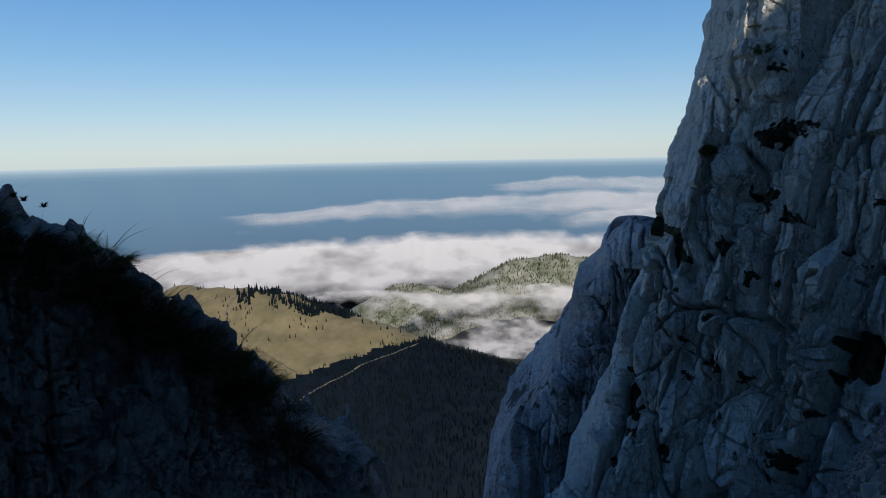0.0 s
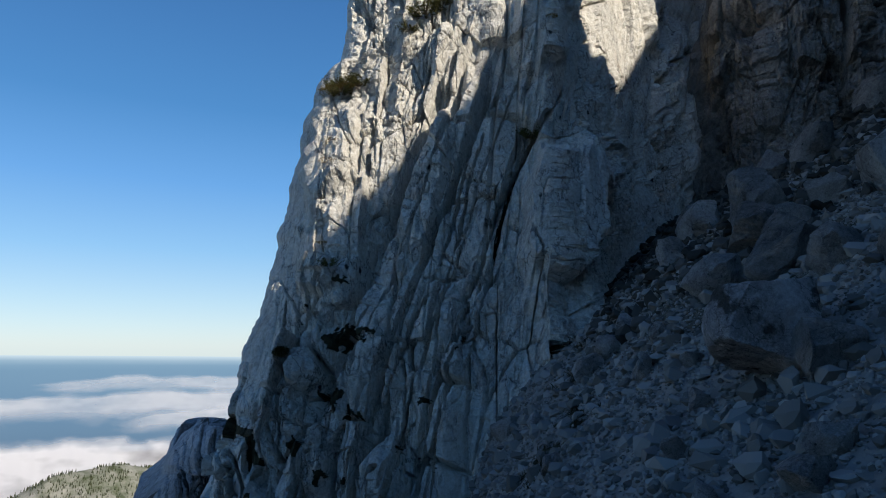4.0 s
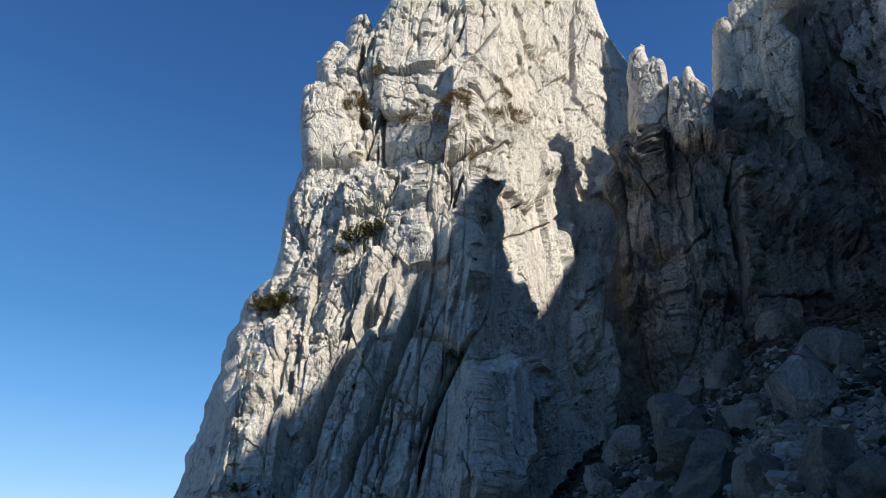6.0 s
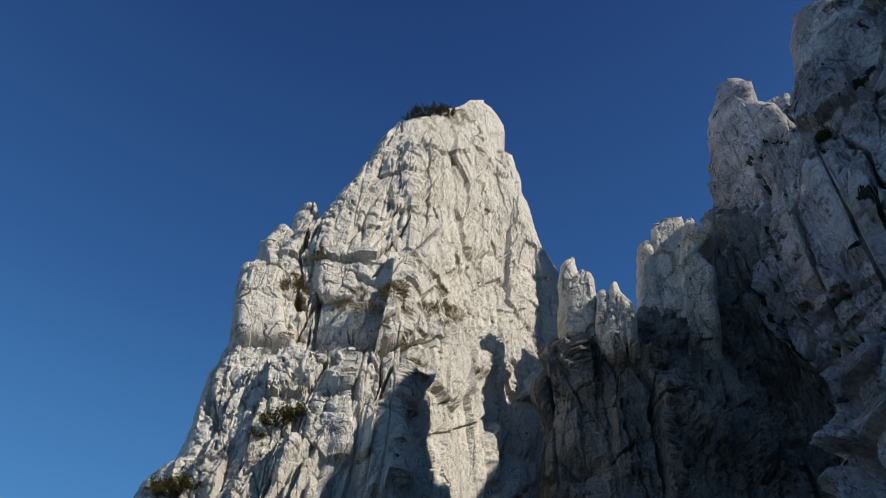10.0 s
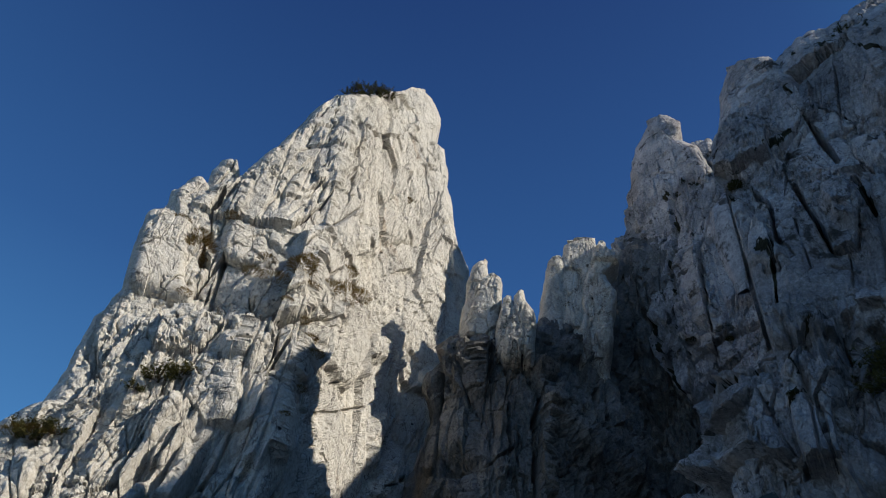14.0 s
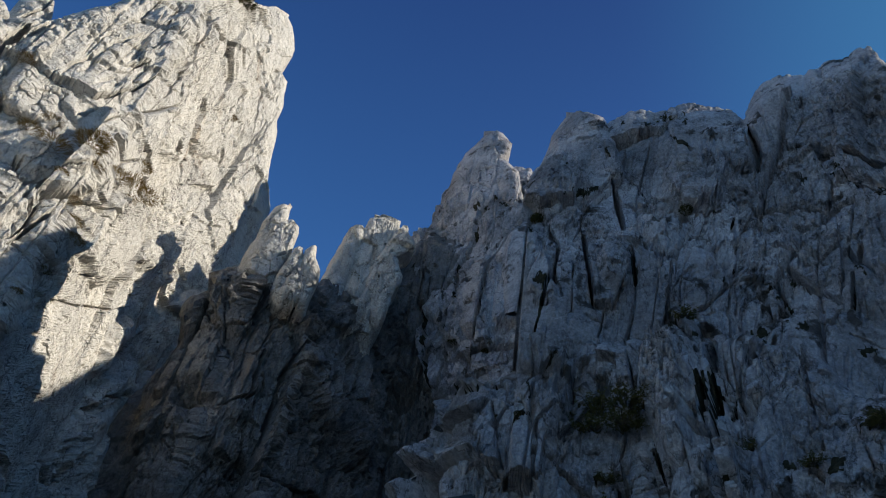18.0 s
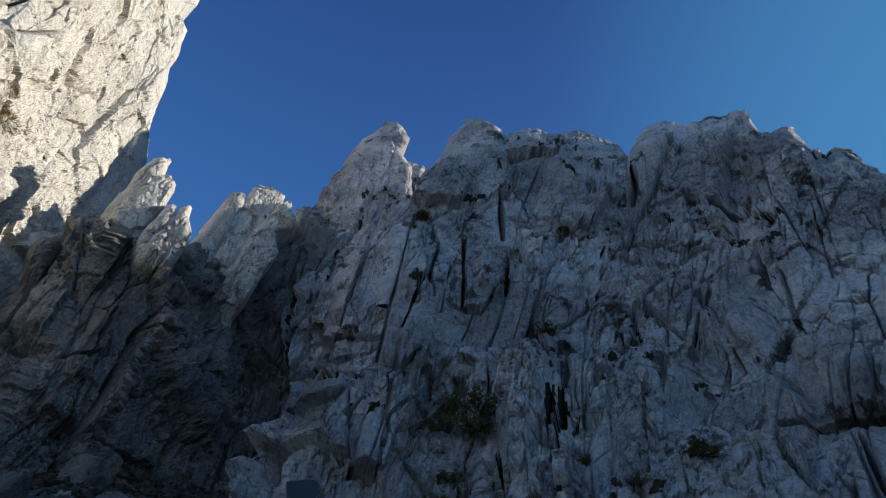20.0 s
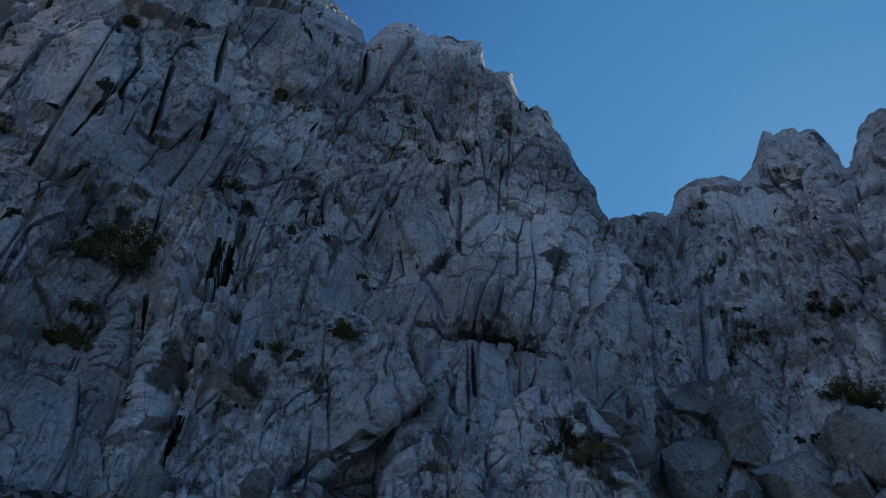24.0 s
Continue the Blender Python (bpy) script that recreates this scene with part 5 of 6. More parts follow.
grow_tufts([(31.2, 37.4, 1.18), (32.1, 36.1, 1.00), (28.7, 38.8, 0.64), (39.1, 36.7, 1.18), (36.8, 36.8, 0.82), (41.2, 38.3, 1.09), (41.7, 38.9, 0.82), (46.1, 37.0, 1.36), (47.5, 36.9, 1.00), (44.6, 37.2, 0.91), (40.7, 35.4, 0.45), (42.9, 34.1, 0.45), (43.7, 32.8, 0.64), (44.5, 31.7, 0.64), (43.9, 28.8, 0.45), (43.1, 26.7, 0.36), (31.4, 33.7, 0.55), (32.9, 40.5, 0.55), (51.1, 45.3, 0.36), (37.7, 38.1, 0.73), (46.0, 38.7, 0.73), (42.6, 36.9, 0.64), (25.8, 21.3, 1.00), (24.5, 20.9, 1.00), (30.9, 38.3, 0.73), (23.9, 8.7, 0.36), (24.0, 15.4, 0.55), (24.2, 17.0, 0.55)],
    SEDGES, "dry brown grass on a ledge of the tower", "grass on the tower")
grow_tufts([(25.4, 5.7, 0.82), (22.8, 3.0, 0.64), (20.9, -0.1, 0.73), (26.0, 1.1, 1.55), (26.9, 0.4, 1.18), (24.9, 0.7, 1.18), (25.4, -4.0, 1.18), (24.5, -5.1, 1.00), (22.1, -7.6, 1.18), (24.1, -9.8, 0.91), (26.0, -10.3, 0.55), (22.4, -11.3, 0.73), (32.7, -4.1, 0.64), (21.0, -13.1, 0.91), (21.8, -16.7, 1.00), (19.9, -17.5, 0.91), (45.4, 0.6, 1.18), (47.0, 1.0, 1.00), (44.9, -4.2, 1.55), (46.2, -4.7, 1.00), (43.7, -5.6, 0.91), (41.0, -8.7, 0.73), (40.1, -9.6, 1.00), (18.7, -23.4, 0.91), (26.9, -22.9, 1.09), (37.4, -16.0, 0.73), (15.5, -22.3, 0.82), (25.8, 0.9, 1.27), (27.3, 1.1, 1.00), (22.3, 1.9, 0.45)],
    TURFS, "dark turf in a hollow of the shaded rock", "turf on the tower")
grow_tufts([(46.9, 4.0, 1.5), (48.6, 5.7, 1.2), (43.7, 0.0, 1.5), (44.6, -2.3, 1.9), (44.5, -5.4, 1.4), (40.9, -9.1, 1.5), (42.7, -7.7, 1.4), (32.7, -14.0, 0.6), (34.1, -9.6, 0.7), (27.1, 1.0, 1.5), (25.7, -5.0, 1.3), (38.1, -16.0, 1.1), (21.6, -13.3, 1.1), (21.0, -0.0, 0.64), (24.3, -9.8, 0.82), (26.8, -5.1, 1.00), (22.3, -8.2, 1.00), (18.8, -11.2, 0.55), (30.6, -7.8, 0.45), (19.6, -14.9, 0.64), (24.2, -17.5, 0.64), (32.5, -15.6, 0.5), (22.3, -20.6, 0.73), (28.7, -19.7, 0.82), (17.6, -21.9, 0.64)],
    TURFS, "dark turf in a hollow of the shaded rock", "turf on the tower")
grow_tufts([(80.2, 44.9, 0.73), (81.3, 44.9, 0.64), (84.1, 46.0, 0.64), (82.7, 45.9, 0.45), (81.4, 43.4, 0.36), (86.0, 43.5, 0.82), (87.6, 44.4, 0.82), (88.4, 39.3, 0.73), (88.9, 40.3, 0.64), (88.1, 45.5, 0.45), (90.8, 46.5, 0.36), (90.8, 48.9, 0.45), (100.6, 51.5, 0.64), (105.0, 51.8, 0.73), (108.8, 51.1, 0.45), (96.7, 52.0, 0.64), (98.2, 51.9, 0.55), (101.4, 36.0, 0.64), (85.4, 28.2, 0.64), (112.1, 25.6, 0.82), (112.3, 34.5, 0.64), (109.1, 33.8, 0.64), (112.8, 37.7, 0.64), (111.1, 36.9, 0.45), (116.3, 32.1, 0.64), (74.5, 39.1, 0.64), (70.0, 37.4, 0.73), (131.9, 47.2, 0.82), (130.7, 47.2, 0.64), (118.1, 31.5, 0.36)],
    TURFS, "dark grass tuft in a crack of the wall", "grass on the wall")
grow_tufts([(149.9, 30.5, 0.91), (152.4, 29.3, 0.82), (157.2, 27.5, 0.73), (157.4, 29.9, 0.73), (154.1, 20.6, 1.00), (134.9, 20.3, 1.18), (136.8, 21.0, 1.18), (138.6, 20.0, 1.18), (133.6, 19.4, 0.82), (104.4, 13.0, 0.55), (140.1, 21.8, 0.82), (151.8, 35.5, 0.36), (156.1, 37.2, 0.55), (159.6, 36.3, 0.64), (160.5, 34.8, 0.55), (149.2, 35.4, 0.45)],
    TURFS, "dark grass tuft in a crack of the wall", "grass on the wall")

grow_tufts([(116.0, 27.6, 1.00), (114.8, 27.2, 0.80), (111.6, 25.0, 0.90), (111.2, 23.7, 0.70), (103.5, 24.2, 0.80), (105.1, 21.1, 0.80), (100.4, 18.6, 0.70), (108.6, 20.1, 0.60), (94.0, 24.0, 0.70), (108.0, 34.7, 0.50), (112.7, 38.1, 0.50), (125.5, 36.1, 0.40), (106.7, 44.3, 0.50), (115.6, 45.0, 0.60), (122.7, 42.6, 0.90), (125.0, 42.2, 0.80), (93.2, 46.7, 0.80), (89.1, 39.5, 0.90), (87.5, 44.3, 0.80), (146.1, 26.8, 0.50), (153.2, 28.4, 0.50), (157.6, 30.7, 0.50), (131.2, 47.5, 0.70), (101.4, 50.9, 0.80), (157.5, 23.8, 0.80), (159.6, 22.4, 1.00), (94.0, 21.8, 1.10), (93.3, 21.2, 0.90), (104.0, 21.7, 0.80), (101.8, 36.3, 0.70), (111.2, 35.4, 0.40), (116.6, 32.2, 0.60), (87.1, 28.3, 0.60)],
    TURFS, "dark grass tuft in a crack of the wall", "grass on the wall")
grow_tufts([(139.1, 20.5, 0.90), (138.2, 20.0, 0.80), (140.5, 20.9, 0.80), (136.8, 19.6, 0.60), (141.7, 21.4, 0.60)],
    SEDGES, "dry brown grass at the foot of the wall", "grass on the wall")

for f, name in ((tower_face, "tower"), (crag_face, "wall"), (prow_face, "wall"), (foot_face, "wall"), (buttress_face, "tower")):
    me = turf_mesh(f, (f.green > 0.5) & (f.E < (14 if f is tower_face else 90)), 0.014, 77, 2500)
    if me:
        tagged(new("turf_in_cracks", me), "dark turf filling the cracks and hollows of the " + name, "turf", kind="stuff")

grow_tufts([(81.1, 44.8, 0.7), (84.3, 45.4, 0.7), (87.6, 44.1, 0.6), (88.2, 39.6, 0.7), (89.7, 40.7, 0.5), (87.2, 47.3, 0.5), (91.6, 47.0, 0.6), (94.4, 46.9, 0.5), (94.6, 35.3, 0.4), (102.0, 36.4, 0.8), (87.8, 28.4, 0.5), (96.2, 27.8, 0.7), (79.6, 37.2, 0.3), (80.3, 33.6, 0.4), (103.9, 44.6, 0.8)],
    TURFS, "dark turf on a small ledge of the wall", "turf on the wall")
grow_tufts([(84.0, 45.6, 0.6), (86.7, 43.4, 0.6), (88.5, 39.9, 0.8), (93.9, 46.8, 0.6), (112.7, 43.5, 0.5), (110.0, 37.8, 0.7), (112.7, 38.1, 0.6), (118.1, 38.0, 0.5), (108.8, 34.6, 0.7), (90.3, 32.7, 0.6), (87.0, 28.6, 0.4), (116.6, 32.1, 0.6), (123.5, 39.4, 0.5), (125.5, 36.1, 0.5), (122.2, 42.6, 0.9), (79.9, 33.6, 0.3), (83.4, 33.2, 0.4), (106.6, 38.7, 0.4), (103.3, 34.9, 0.6), (124.6, 39.6, 0.4)],
    TURFS, "dark turf on a small ledge of the wall", "turf on the wall")
grow_tufts([(89.0, 38.9, 0.6), (87.5, 44.3, 0.6), (94.3, 47.1, 0.6), (94.2, 21.9, 1.0), (100.6, 18.7, 0.8), (109.0, 25.1, 0.7), (112.1, 24.8, 1.0), (116.0, 27.8, 1.1), (109.1, 20.2, 0.6), (118.2, 37.6, 0.4), (112.7, 38.1, 0.6), (106.4, 39.0, 0.3), (125.0, 36.1, 0.4), (125.2, 42.6, 1.0), (131.9, 47.3, 0.7), (142.2, 32.3, 0.5), (146.1, 31.2, 0.6), (151.7, 30.5, 0.7), (153.0, 27.6, 0.6), (157.4, 29.9, 0.6), (158.9, 29.3, 0.6), (142.8, 27.0, 0.6), (139.1, 20.5, 1.2), (155.3, 20.9, 0.7), (158.3, 23.7, 0.9), (103.8, 22.1, 1.0), (104.4, 24.5, 0.7)],
    TURFS, "dark turf on a small ledge of the wall", "turf on the wall")

# turf on the rim of the near rock
RIM = [(-60, 3), (-45, 1), (-32.5, -3.6), (-30.2, -4.9), (-25.6, -7.3), (-23.8, -9.6), (-20.8, -12.4), (-18.0, -14.9), (-15.8, -16.4), (-14.7, -19), (-12.0, -20.6), (-8.3, -22.6), (-6.5, -26.6)]
RIM_TUFTS = [grass_mesh(80 + k, 240, TURF, 0.45, 0.7, 0.012) for k in range(4)]
for k in range(150):
    az = veg_rng.uniform(-38, -13)
    el = float(curve(RIM, az)) - 3.6 * veg_rng.random() ** 1.5 * min(1.0, (az + 40) / 10) - 0.3
    near_face_k = ((near_face.A - az) ** 2 + (near_face.E - el) ** 2).argmin()
    d = float(near_face.F.flat[near_face_k])
    p = Vector([float(v) for v in polar(az, el, d)])
    size = veg_rng.uniform(0.10, 0.19)
    tagged(put(new("grass_tuft", veg_rng.choice(RIM_TUFTS)), p - Vector((0, 0, 0.03)), size), "dark autumn grass tuft on the rim of the rock", "grass", group="grass on the near rim")
for k in range(26):
    az = veg_rng.uniform(-35, -17)
    d = 3.75
    p = Vector([float(v) for v in polar(az, float(curve(RIM, az)) - 0.5, d)])
    vs, fs = [], []
    for _ in range(3):
        b = veg_rng.uniform(0, 6.28)
        l = veg_rng.uniform(0.10, 0.26)
        blade(vs, fs, Vector((0, 0, 0)), Vector((math.cos(b) * l * 0.5, math.sin(b) * l * 0.5, l)), Vector((math.cos(b), math.sin(b), -0.7)) * l * veg_rng.uniform(0.2, 0.9), 0.0025, 8)
    ob = new("grass_stalk", raw_mesh("grass_stalk", vs, fs, TURF))
    ob.location = p
    tagged(ob, "thin bent grass stalks against the sky", "grass", group="stalks on the near rim")
for az, el, h in ((-31.4, -2.9, 0.14), (-30.2, -3.4, 0.12), (-32.0, -2.6, 0.13)):
    flower = new("withered_flower")
    flower.location = [float(v) for v in polar(az, el, 3.7)]
    vs, fs = [], []
    for off in (0.0, 0.004):
        blade(vs, fs, Vector((off, -off, -h * 2.2)), Vector((off, off, 0.01)), Vector((0.02, 0, 0)), 0.012, 5)
    new("stem", raw_mesh("stem", vs, fs, TURF)).parent = flower
    vs, fs = [], []
    for k in range(16):
        b = k * 2.4
        blade(vs, fs, Vector((0.02, 0, 0)), Vector((0.02 + 0.03 * math.cos(b), 0.03 * math.sin(b), 0.012 + 0.012 * (k % 3))), Vector((0, 0, -0.01)), 0.006, 2)
    new("head", raw_mesh("head", vs, fs, TURF)).parent = flower
    tagged(flower, "withered dark flower head on a thin stem", "flower", group="withered flowers")


# ---- boulders, stones and blocks ----
def boulder_mesh(seed, level=4, material=None, faces=20):
    rng = random.Random(seed)
    bm = bmesh.new()
    bmesh.ops.create_icosphere(bm, subdivisions=level, radius=1.25)
    cuts = []
    for _ in range(faces):
        w = Vector((rng.gauss(0, 1), rng.gauss(0, 1), rng.gauss(0, 1))).normalized()
        cuts.append((w, rng.uniform(0.55, 0.95)))
    off = Vector((rng.uniform(0, 90), rng.uniform(0, 90), rng.uniform(0, 90)))
    for v in bm.verts:
        for w, d in cuts:
            over = v.co.dot(w) - d
            if over > 0:
                v.co -= w * over
        n = v.co.normalized()
        v.co += n * (0.07 * noise.fractal(v.co * 1.7 + off, 0.6, 2.2, 4) + 0.03 * noise.noise(v.co * 9 + off))
    me = bpy.data.meshes.new("boulder")
    bm.to_mesh(me)
    bm.free()
    me.materials.append(material or ROCK_LOOSE)
    return me


BOULDERS = [boulder_mesh(70 + k) for k in range(7)]
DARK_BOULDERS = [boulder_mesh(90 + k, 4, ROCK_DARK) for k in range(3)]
rock_rng = random.Random(8)


def set_boulder(place, size, label, group, name="boulder", mesh=None):
    ob = new(name, mesh or rock_rng.choice(BOULDERS))
    ob.location = place
    ob.rotation_euler = [rock_rng.uniform(0, 6.28) for _ in range(3)]
    ob.scale = (size * rock_rng.uniform(0.85, 1.2), size * rock_rng.uniform(0.8, 1.1), size * rock_rng.uniform(0.75, 1.05))
    return tagged(ob, label, "boulder", group=group)


for spots in (
    [(60.5, 8.4, 3.0), (55.6, 5.9, 2.27), (59.1, 9.6, 2.50), (54.5, 10.2, 1.82), (62.6, 0.7, 2.73), (55.7, -4.7, 0.91), (53.8, -3.7, 1.00), (61.1, -8.1, 2.05), (62.6, -6.0, 1.82), (52.1, -7.4, 1.14),
     (54.1, -10.8, 1.36), (47.4, -14.8, 2.05), (43.5, -15.6, 2.05), (58.2, -12.6, 2.27), (61.0, -13.1, 2.73), (54.7, -14.6, 2.73), (51.6, -12.8, 1.36), (49.8, -1.4, 1.00), (47.3, 0.4, 1.18), (45.5, -1.4, 1.09)],
    [(41.4, -5.5, 1.00), (42.7, -8.6, 1.18), (48.6, 2.2, 1.00), (51.1, 1.3, 0.91), (53.5, -0.5, 0.82), (39.2, -6.0, 1.00), (38.6, -16.5, 1.18), (67.4, 18.2, 1.64), (62.9, 15.3, 1.82),
     (58.6, 11.3, 2.27), (68.7, 8.2, 2.73), (70.5, 6.6, 2.27), (63.8, 7.7, 2.09), (61.0, 9.9, 1.64), (53.8, 10.6, 1.36), (52.3, 8.0, 1.55), (70.8, 15.6, 2.27), (59.8, 13.8, 1.55), (63.6, 11.8, 1.64)],
    [(104, 13.5, 2.0), (112, 15, 1.6), (142, 21, 2.2), (146, 18.5, 2.8), (150, 22, 2.4), (154, 18, 3.0), (158, 21, 2.6), (127, 14, 2.0), (147, 24, 1.8), (161, 17, 2.4)]):
    for az, el, r in spots:
        p, d = spot(az, el - r * 0.6)
        size = radians(r) * d * 1.15
        # boulders inside the gully carry its shade as a darker colour
        in_gully_shade = az > 56 and az < 75 and el > 5
        set_boulder(p + Vector((0, 0, size * 0.35)), size, "dark boulder in the gully, the gully's shade put into its colour" if in_gully_shade else "angular grey limestone boulder lying on the scree", "boulders on the scree", mesh=rock_rng.choice(DARK_BOULDERS) if in_gully_shade else None)

big_place, big_d = spot(59.3, -2.0)
big = set_boulder(big_place + Vector((0, 0, 0.32)), radians(4.4) * big_d, "large pale angular limestone boulder resting on the scree", "boulders on the scree", mesh=boulder_mesh(131, 5, ROCK_GREY, 9))
marked_place, marked_d = spot(68.0, 11.4)
marked = set_boulder(marked_place + Vector((0, 0, 0.25)), radians(3.3) * marked_d, "grey boulder with a red and white trail mark", "boulders on the scree", mesh=boulder_mesh(99, 5))

mark_paint = plain_stuff("trail_paint_white", (0.45, 0.44, 0.42), (0.36, 0.35, 0.33), 40.0)
mark_red = plain_stuff("trail_paint_red", (0.28, 0.045, 0.03), (0.20, 0.04, 0.03), 40.0)
turn = marked.matrix_basis.copy()
towards = Vector((math.sin(radians(68)), math.cos(radians(68)), 0.0))
spots_on = [(turn @ p.center, p) for p in marked.data.polygons]
top_front = max(spots_on, key=lambda q: q[0].z * 1.0 - q[0].dot(towards) * 0.8)[0]
for name, mat, lo, hi in (("white_patch", mark_paint, -0.06, 0.06), ("red_stripe", mark_red, -0.02, 0.02)):
    vs, fs = [], []
    across = towards.cross(Vector((0, 0, 1)))
    for c, p in spots_on:
        d = c - top_front
        if abs(d.dot(across)) < 0.07 and lo < d.z + d.dot(towards) * 0.3 < hi and d.length < 0.3:
            k = len(vs)
            vs += [marked.data.vertices[i].co + p.normal * (0.006 if mat == mark_paint else 0.010) for i in p.vertices]
            fs.append(tuple(range(k, k + len(p.vertices))))
    if fs:
        new(name, raw_mesh(name, vs, fs, mat)).parent = marked


def stone_field(name, count, az0, az1, r0, r1, s0, s1, seed, material, label):
    """Loose stones on the slope, one joined mesh."""
    rng = np.random.RandomState(seed)
    verts, faces, base = [], [], 0
    shapes = []
    for k in range(6):
        bm = bmesh.new()
        for _ in range(17):
            w = rng.normal(size=3)
            bm.verts.new(w / np.linalg.norm(w) * rng.uniform(0.7, 1.1, 3))
        bmesh.ops.convex_hull(bm, input=bm.verts[:])
        loose = [v for v in bm.verts if not v.link_faces]
        bmesh.ops.delete(bm, geom=loose, context="VERTS")
        bm.verts.index_update()
        shapes.append((np.array([v.co[:] for v in bm.verts]), [[v.index for v in f.verts] for f in bm.faces]))
        bm.free()
    az = np.radians(rng.uniform(az0, az1, count))
    r = r0 + (r1 - r0) * rng.uniform(0, 1, count) ** 0.8
    x, y = r * np.sin(az), r * np.cos(az)
    z = ground_height(x, y)
    size = s0 + (s1 - s0) * rng.uniform(0, 1, count) ** 5
    for i in range(count):
        v, f = shapes[i % 6]
        t = rng.uniform(0, 6.28)
        c, s = math.cos(t), math.sin(t)
        q = v * size[i] * rng.uniform(0.6, 1.2, 3)
        q = np.stack([q[:, 0] * c - q[:, 1] * s + x[i], q[:, 0] * s + q[:, 1] * c + y[i], q[:, 2] * 0.8 + z[i] + size[i] * 0.2], -1)
        verts.append(q)
        faces += [[j + base for j in g] for g in f]
        base += len(v)
    me = raw_mesh(name, np.concatenate(verts).tolist(), faces, material)
    return tagged(new(name, me), label, "stones", kind="stuff")


STONE = needle_stuff("loose_stone", (0.11, 0.105, 0.095), (0.30, 0.29, 0.275))
stone_field("loose_gravel", 58000, 16, 100, 2.2, 11, 0.010, 0.045, 13, STONE, "fine pale limestone gravel between the stones")
# rubble whose colour holds the gully's shade
STONE_DARK = needle_stuff("gully_shade_stone", (0.030, 0.029, 0.025), (0.10, 0.096, 0.088))
stone_field("gully_shade_stones", 13000, 46, 100, 8.0, 25, 0.03, 0.20, 23, STONE_DARK, "rubble in the gully, its shade put into the dark colour")
stone_field("loose_stones", 15000, 16, 100, 3.0, 15, 0.02, 0.13, 3, STONE, "loose pale limestone rubble covering the slope")
stone_field("loose_stones", 2500, 100, 175, 4, 12, 0.03, 0.22, 4, STONE, "loose limestone rubble under the wall")

# ---- plaque ----
PLATE = plain_stuff("weathered_bronze", (0.035, 0.05, 0.05), (0.05, 0.06, 0.055), 9.0, 0.55)
BOLT = plain_stuff("steel_bolt", (0.22, 0.22, 0.22), (0.16, 0.15, 0.14), 30.0, 0.4)


def slab(name, w, h, t, material, bevel=0.004):
    bm = bmesh.new()
    bmesh.ops.create_cube(bm, size=1)
    bmesh.ops.scale(bm, vec=(w, t, h), verts=bm.verts)
    bmesh.ops.bevel(bm, geom=bm.edges[:], offset=bevel, segments=2, affect="EDGES")
    me = bpy.data.meshes.new(name)
    bm.to_mesh(me)
    bm.free()
    me.materials.append(material)
    return me


plaque_d = min(spot(az, el)[1] for az in (81.8, 83.0, 84.2) for el in (20.2, 21.0, 21.8))
plaque = new("plaque")
px, py, pz = polar(83.0, 21.05, plaque_d - 0.05)
plaque.location = (float(px), float(py), float(pz))
plaque.rotation_euler = (radians(-14), radians(-17), radians(-83))
pw = radians(2.35) * plaque_d * 1.04
new("plate", slab("plate", pw, pw * 0.74, 0.07, PLATE)).parent = plaque
rim = new("rim", slab("rim", pw * 1.04, pw * 0.78, 0.018, PLATE))
rim.parent, rim.location = plaque, (0, 0.012, 0)
for sx in (-1, 1):
    for sz in (-1, 1):
        b = new("bolt", slab("bolt", 0.03, 0.03, 0.02, BOLT, 0.008))
        b.parent, b.location = plaque, (sx * pw * 0.45, -0.040, sz * pw * 0.32)
tagged(plaque, "dark weathered metal plaque bolted to the rock", "plaque")

# ---- far trees and paths ----
def spruces(name, spots, seed, label, low=9, high=17, leaf=None):
    rng = random.Random(seed)
    vs, fs = [], []
    for x, y, z in spots:
        h = rng.uniform(low, high)
        w = h * rng.uniform(0.16, 0.24)
        for lev in range(3):
            z0, z1 = z + h * (0.05 + 0.27 * lev), z + h * (0.52 + 0.24 * lev)
            rad = w * (1 - 0.27 * lev)
            k = len(vs)
            t0 = rng.uniform(0, 6.28)
            for i in range(6):
                q = rad * rng.uniform(0.6, 1.15)
                vs.append((x + q * math.cos(t0 + i * 1.047), y + q * math.sin(t0 + i * 1.047), z0 - rng.uniform(0, 0.06) * h))
            vs.append((x, y, z1))
            fs += [(k + i, k + (i + 1) % 6, k + 6) for i in range(6)]
    return tagged(new(name, raw_mesh(name, vs, fs, leaf or SPRUCE)), label, "trees", kind="stuff")


def scatter(n, az0, az1, r0, r1, seed, keep):
    rng = np.random.RandomState(seed)
    az, r = rng.uniform(az0, az1, n), rng.uniform(r0, r1, n)
    x, y = r * np.sin(np.radians(az)), r * np.cos(np.radians(az))
    z = ground_height(x, y)
    ok = keep(az, r, x, y, z)
    return list(zip(x[ok].tolist(), y[ok].tolist(), z[ok].tolist()))


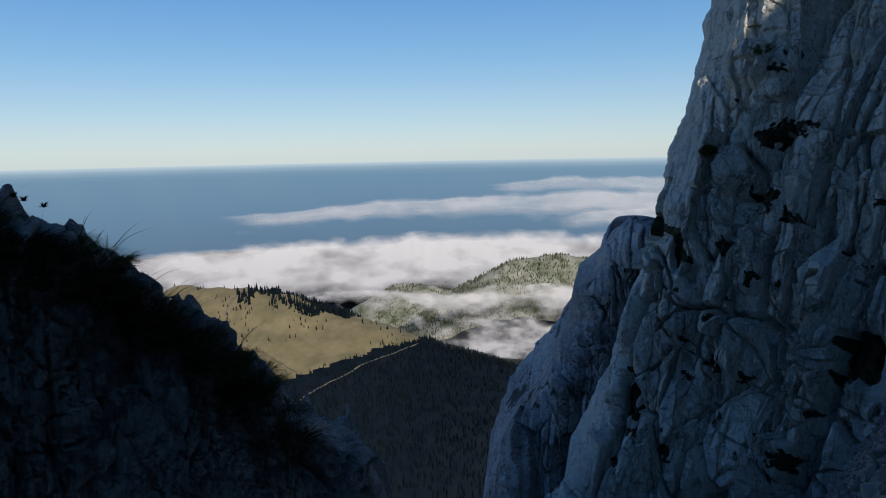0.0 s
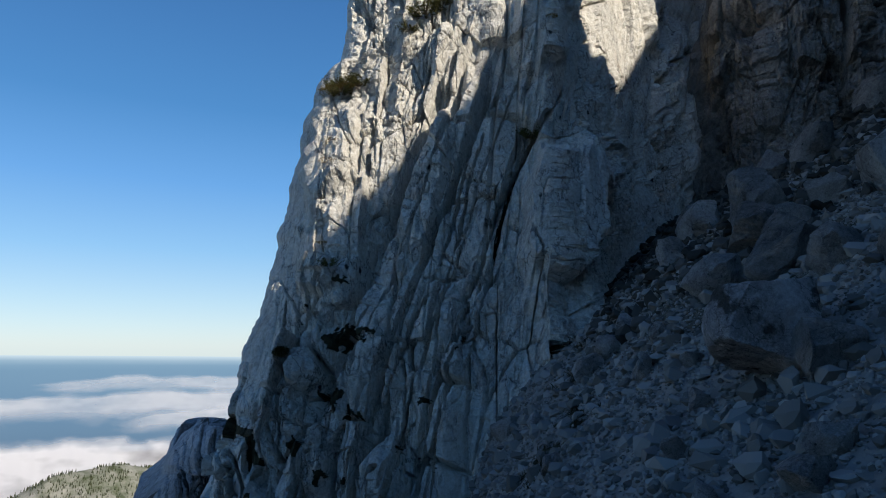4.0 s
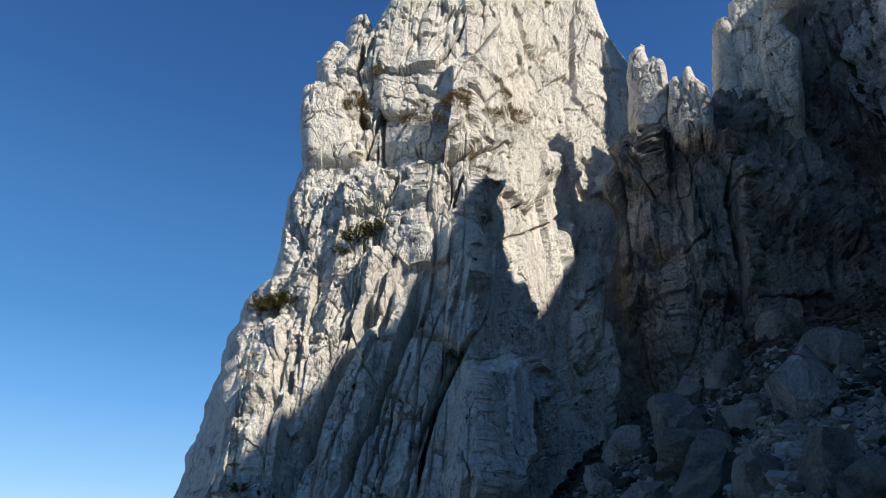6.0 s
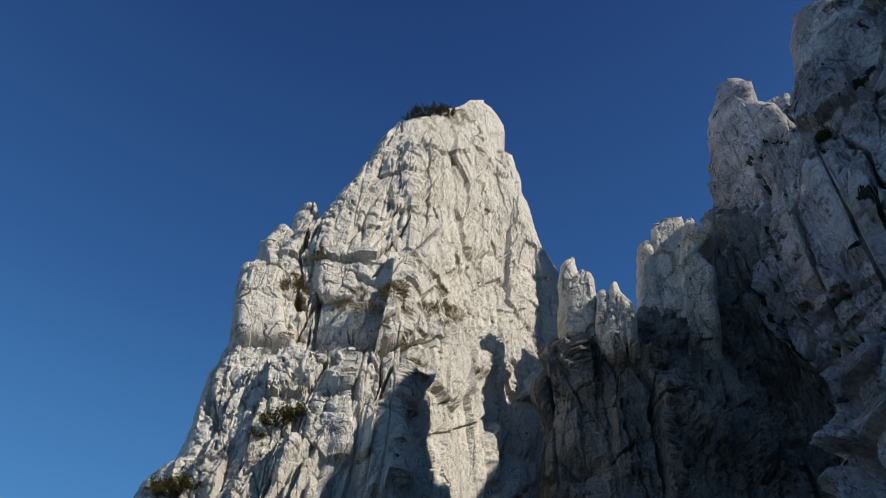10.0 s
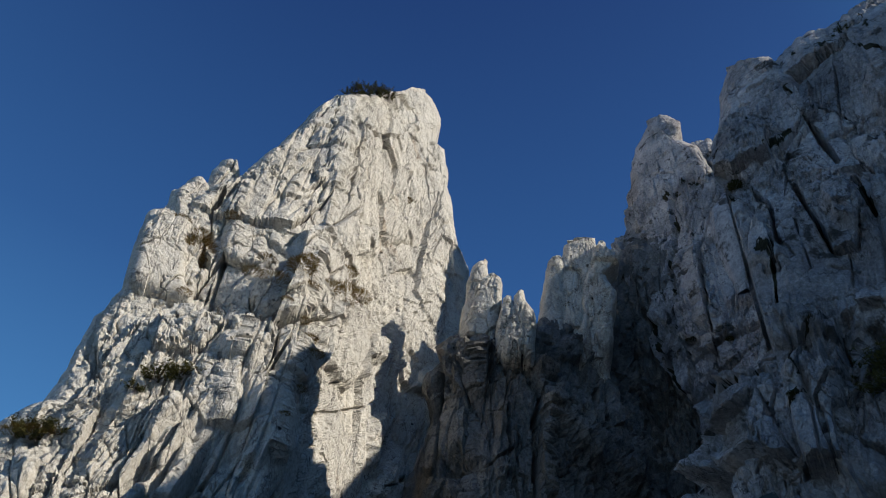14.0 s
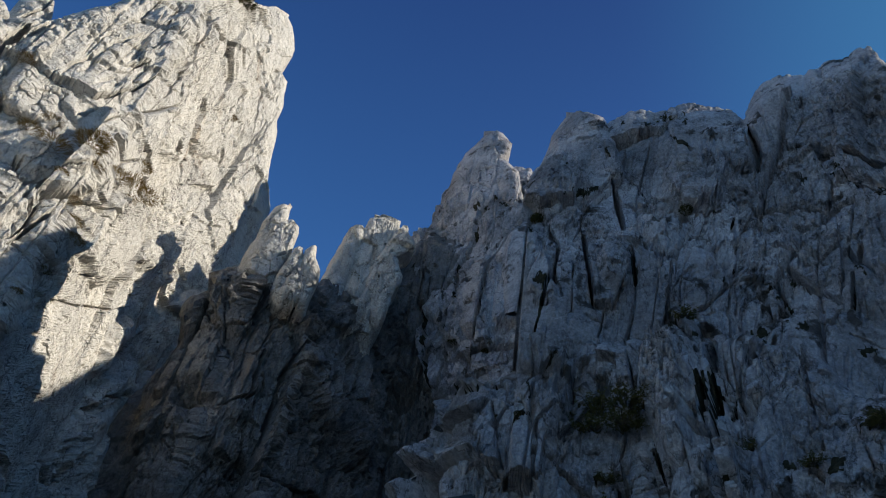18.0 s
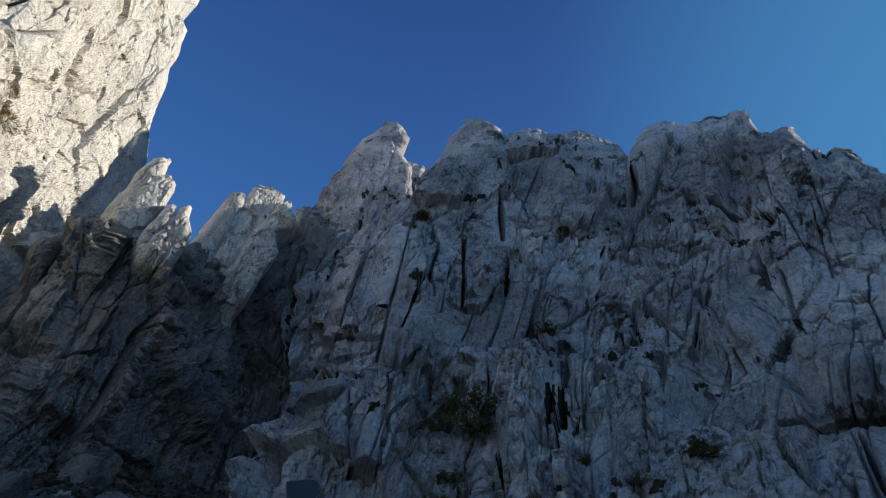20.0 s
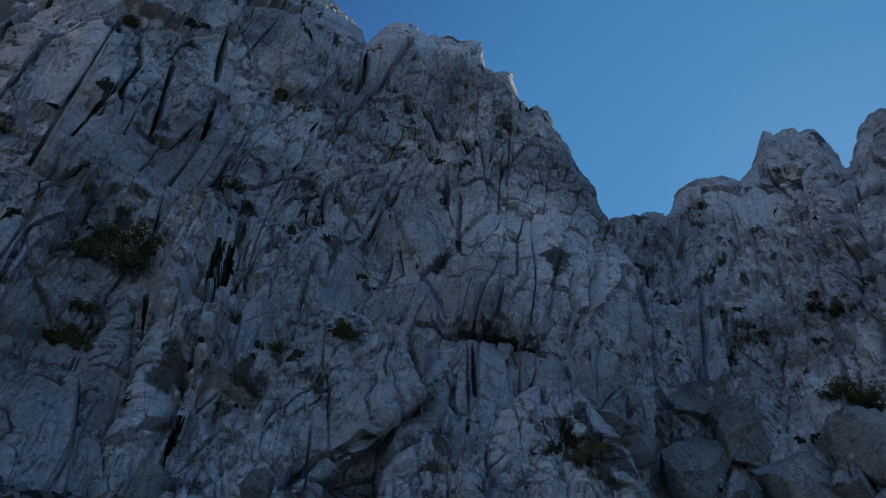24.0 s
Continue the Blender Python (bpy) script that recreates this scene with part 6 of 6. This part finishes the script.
spruces("spruce_wood", scatter(14000, -18, 18, 520, 1500, 1, lambda a, r, x, y, z: (np.degrees(np.arctan2(z - EYE.z, r)) + 0.35 * fbm(x / 90, y / 90, 61, 4) < shade_line(a)) | ((a > -14.5) & (a < -7) & (r > 1200) & (fbm(x / 50, y / 50, 4, 3) > 0.0))), 2, "near-black spruce wood that stands for the shadow on the hill flank", 6, 12)
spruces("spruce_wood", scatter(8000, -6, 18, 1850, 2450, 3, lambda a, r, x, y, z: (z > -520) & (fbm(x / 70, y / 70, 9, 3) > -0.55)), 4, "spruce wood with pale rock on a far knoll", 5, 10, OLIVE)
spruces("spruce_scrub", scatter(700, -24, -3, 1000, 1420, 5, lambda a, r, x, y, z: fbm(x / 60, y / 60, 14, 3) > 0.25), 6, "scattered small spruces on the meadow hill", 4, 9)

spruces("spruce_clump", scatter(1500, -16.9, -8.0, 1130, 1290, 15, lambda a, r, x, y, z: (fbm(x / 40, y / 40, 24, 3) > 0.12) & (np.degrees(np.arctan2(z - EYE.z, r)) > -12.9 - 0.25 * (a + 12)) & (a > -16.9)), 16, "clump of dark spruces below the hilltop", 9, 18)

PATH = plain_stuff("gravel_path", (0.15, 0.135, 0.11), (0.10, 0.09, 0.075), 0.3)
for line, wide in (([(-16.0, -10.35), (-16.7, -10.9), (-17.6, -11.7), (-18.0, -12.8)], 1.8), ([(-2.3, -15.8), (-4.7, -16.6), (-7.1, -17.3), (-8.1, -17.9), (-11.0, -19.0), (-12.7, -19.9)], 2.0), ([(-15.2, -15.7), (-14.1, -16.5), (-12.3, -17.7)], 1.2)):
    pts = []
    for (a0, e0), (a1, e1) in zip(line[:-1], line[1:]):
        for u in np.linspace(0, 1, 9)[:-1]:
            g, d = ground_hit(a0 + (a1 - a0) * u + 0.05 * math.sin(9 * u), e0 + (e1 - e0) * u)
            pts.append(g + Vector((0, 0, 1.2)))
    vs, fs = [], []
    for i, p in enumerate(pts):
        w = (pts[min(i + 1, len(pts) - 1)] - pts[max(i - 1, 0)]).cross(Vector((0, 0, 1))).normalized() * wide
        vs += [p - w, p + w]
        if i:
            fs.append((2 * i - 2, 2 * i - 1, 2 * i + 1, 2 * i))
    tagged(new("path", raw_mesh("path", vs, fs, PATH)), "pale gravel path crossing the hillside", "path", kind="structure")
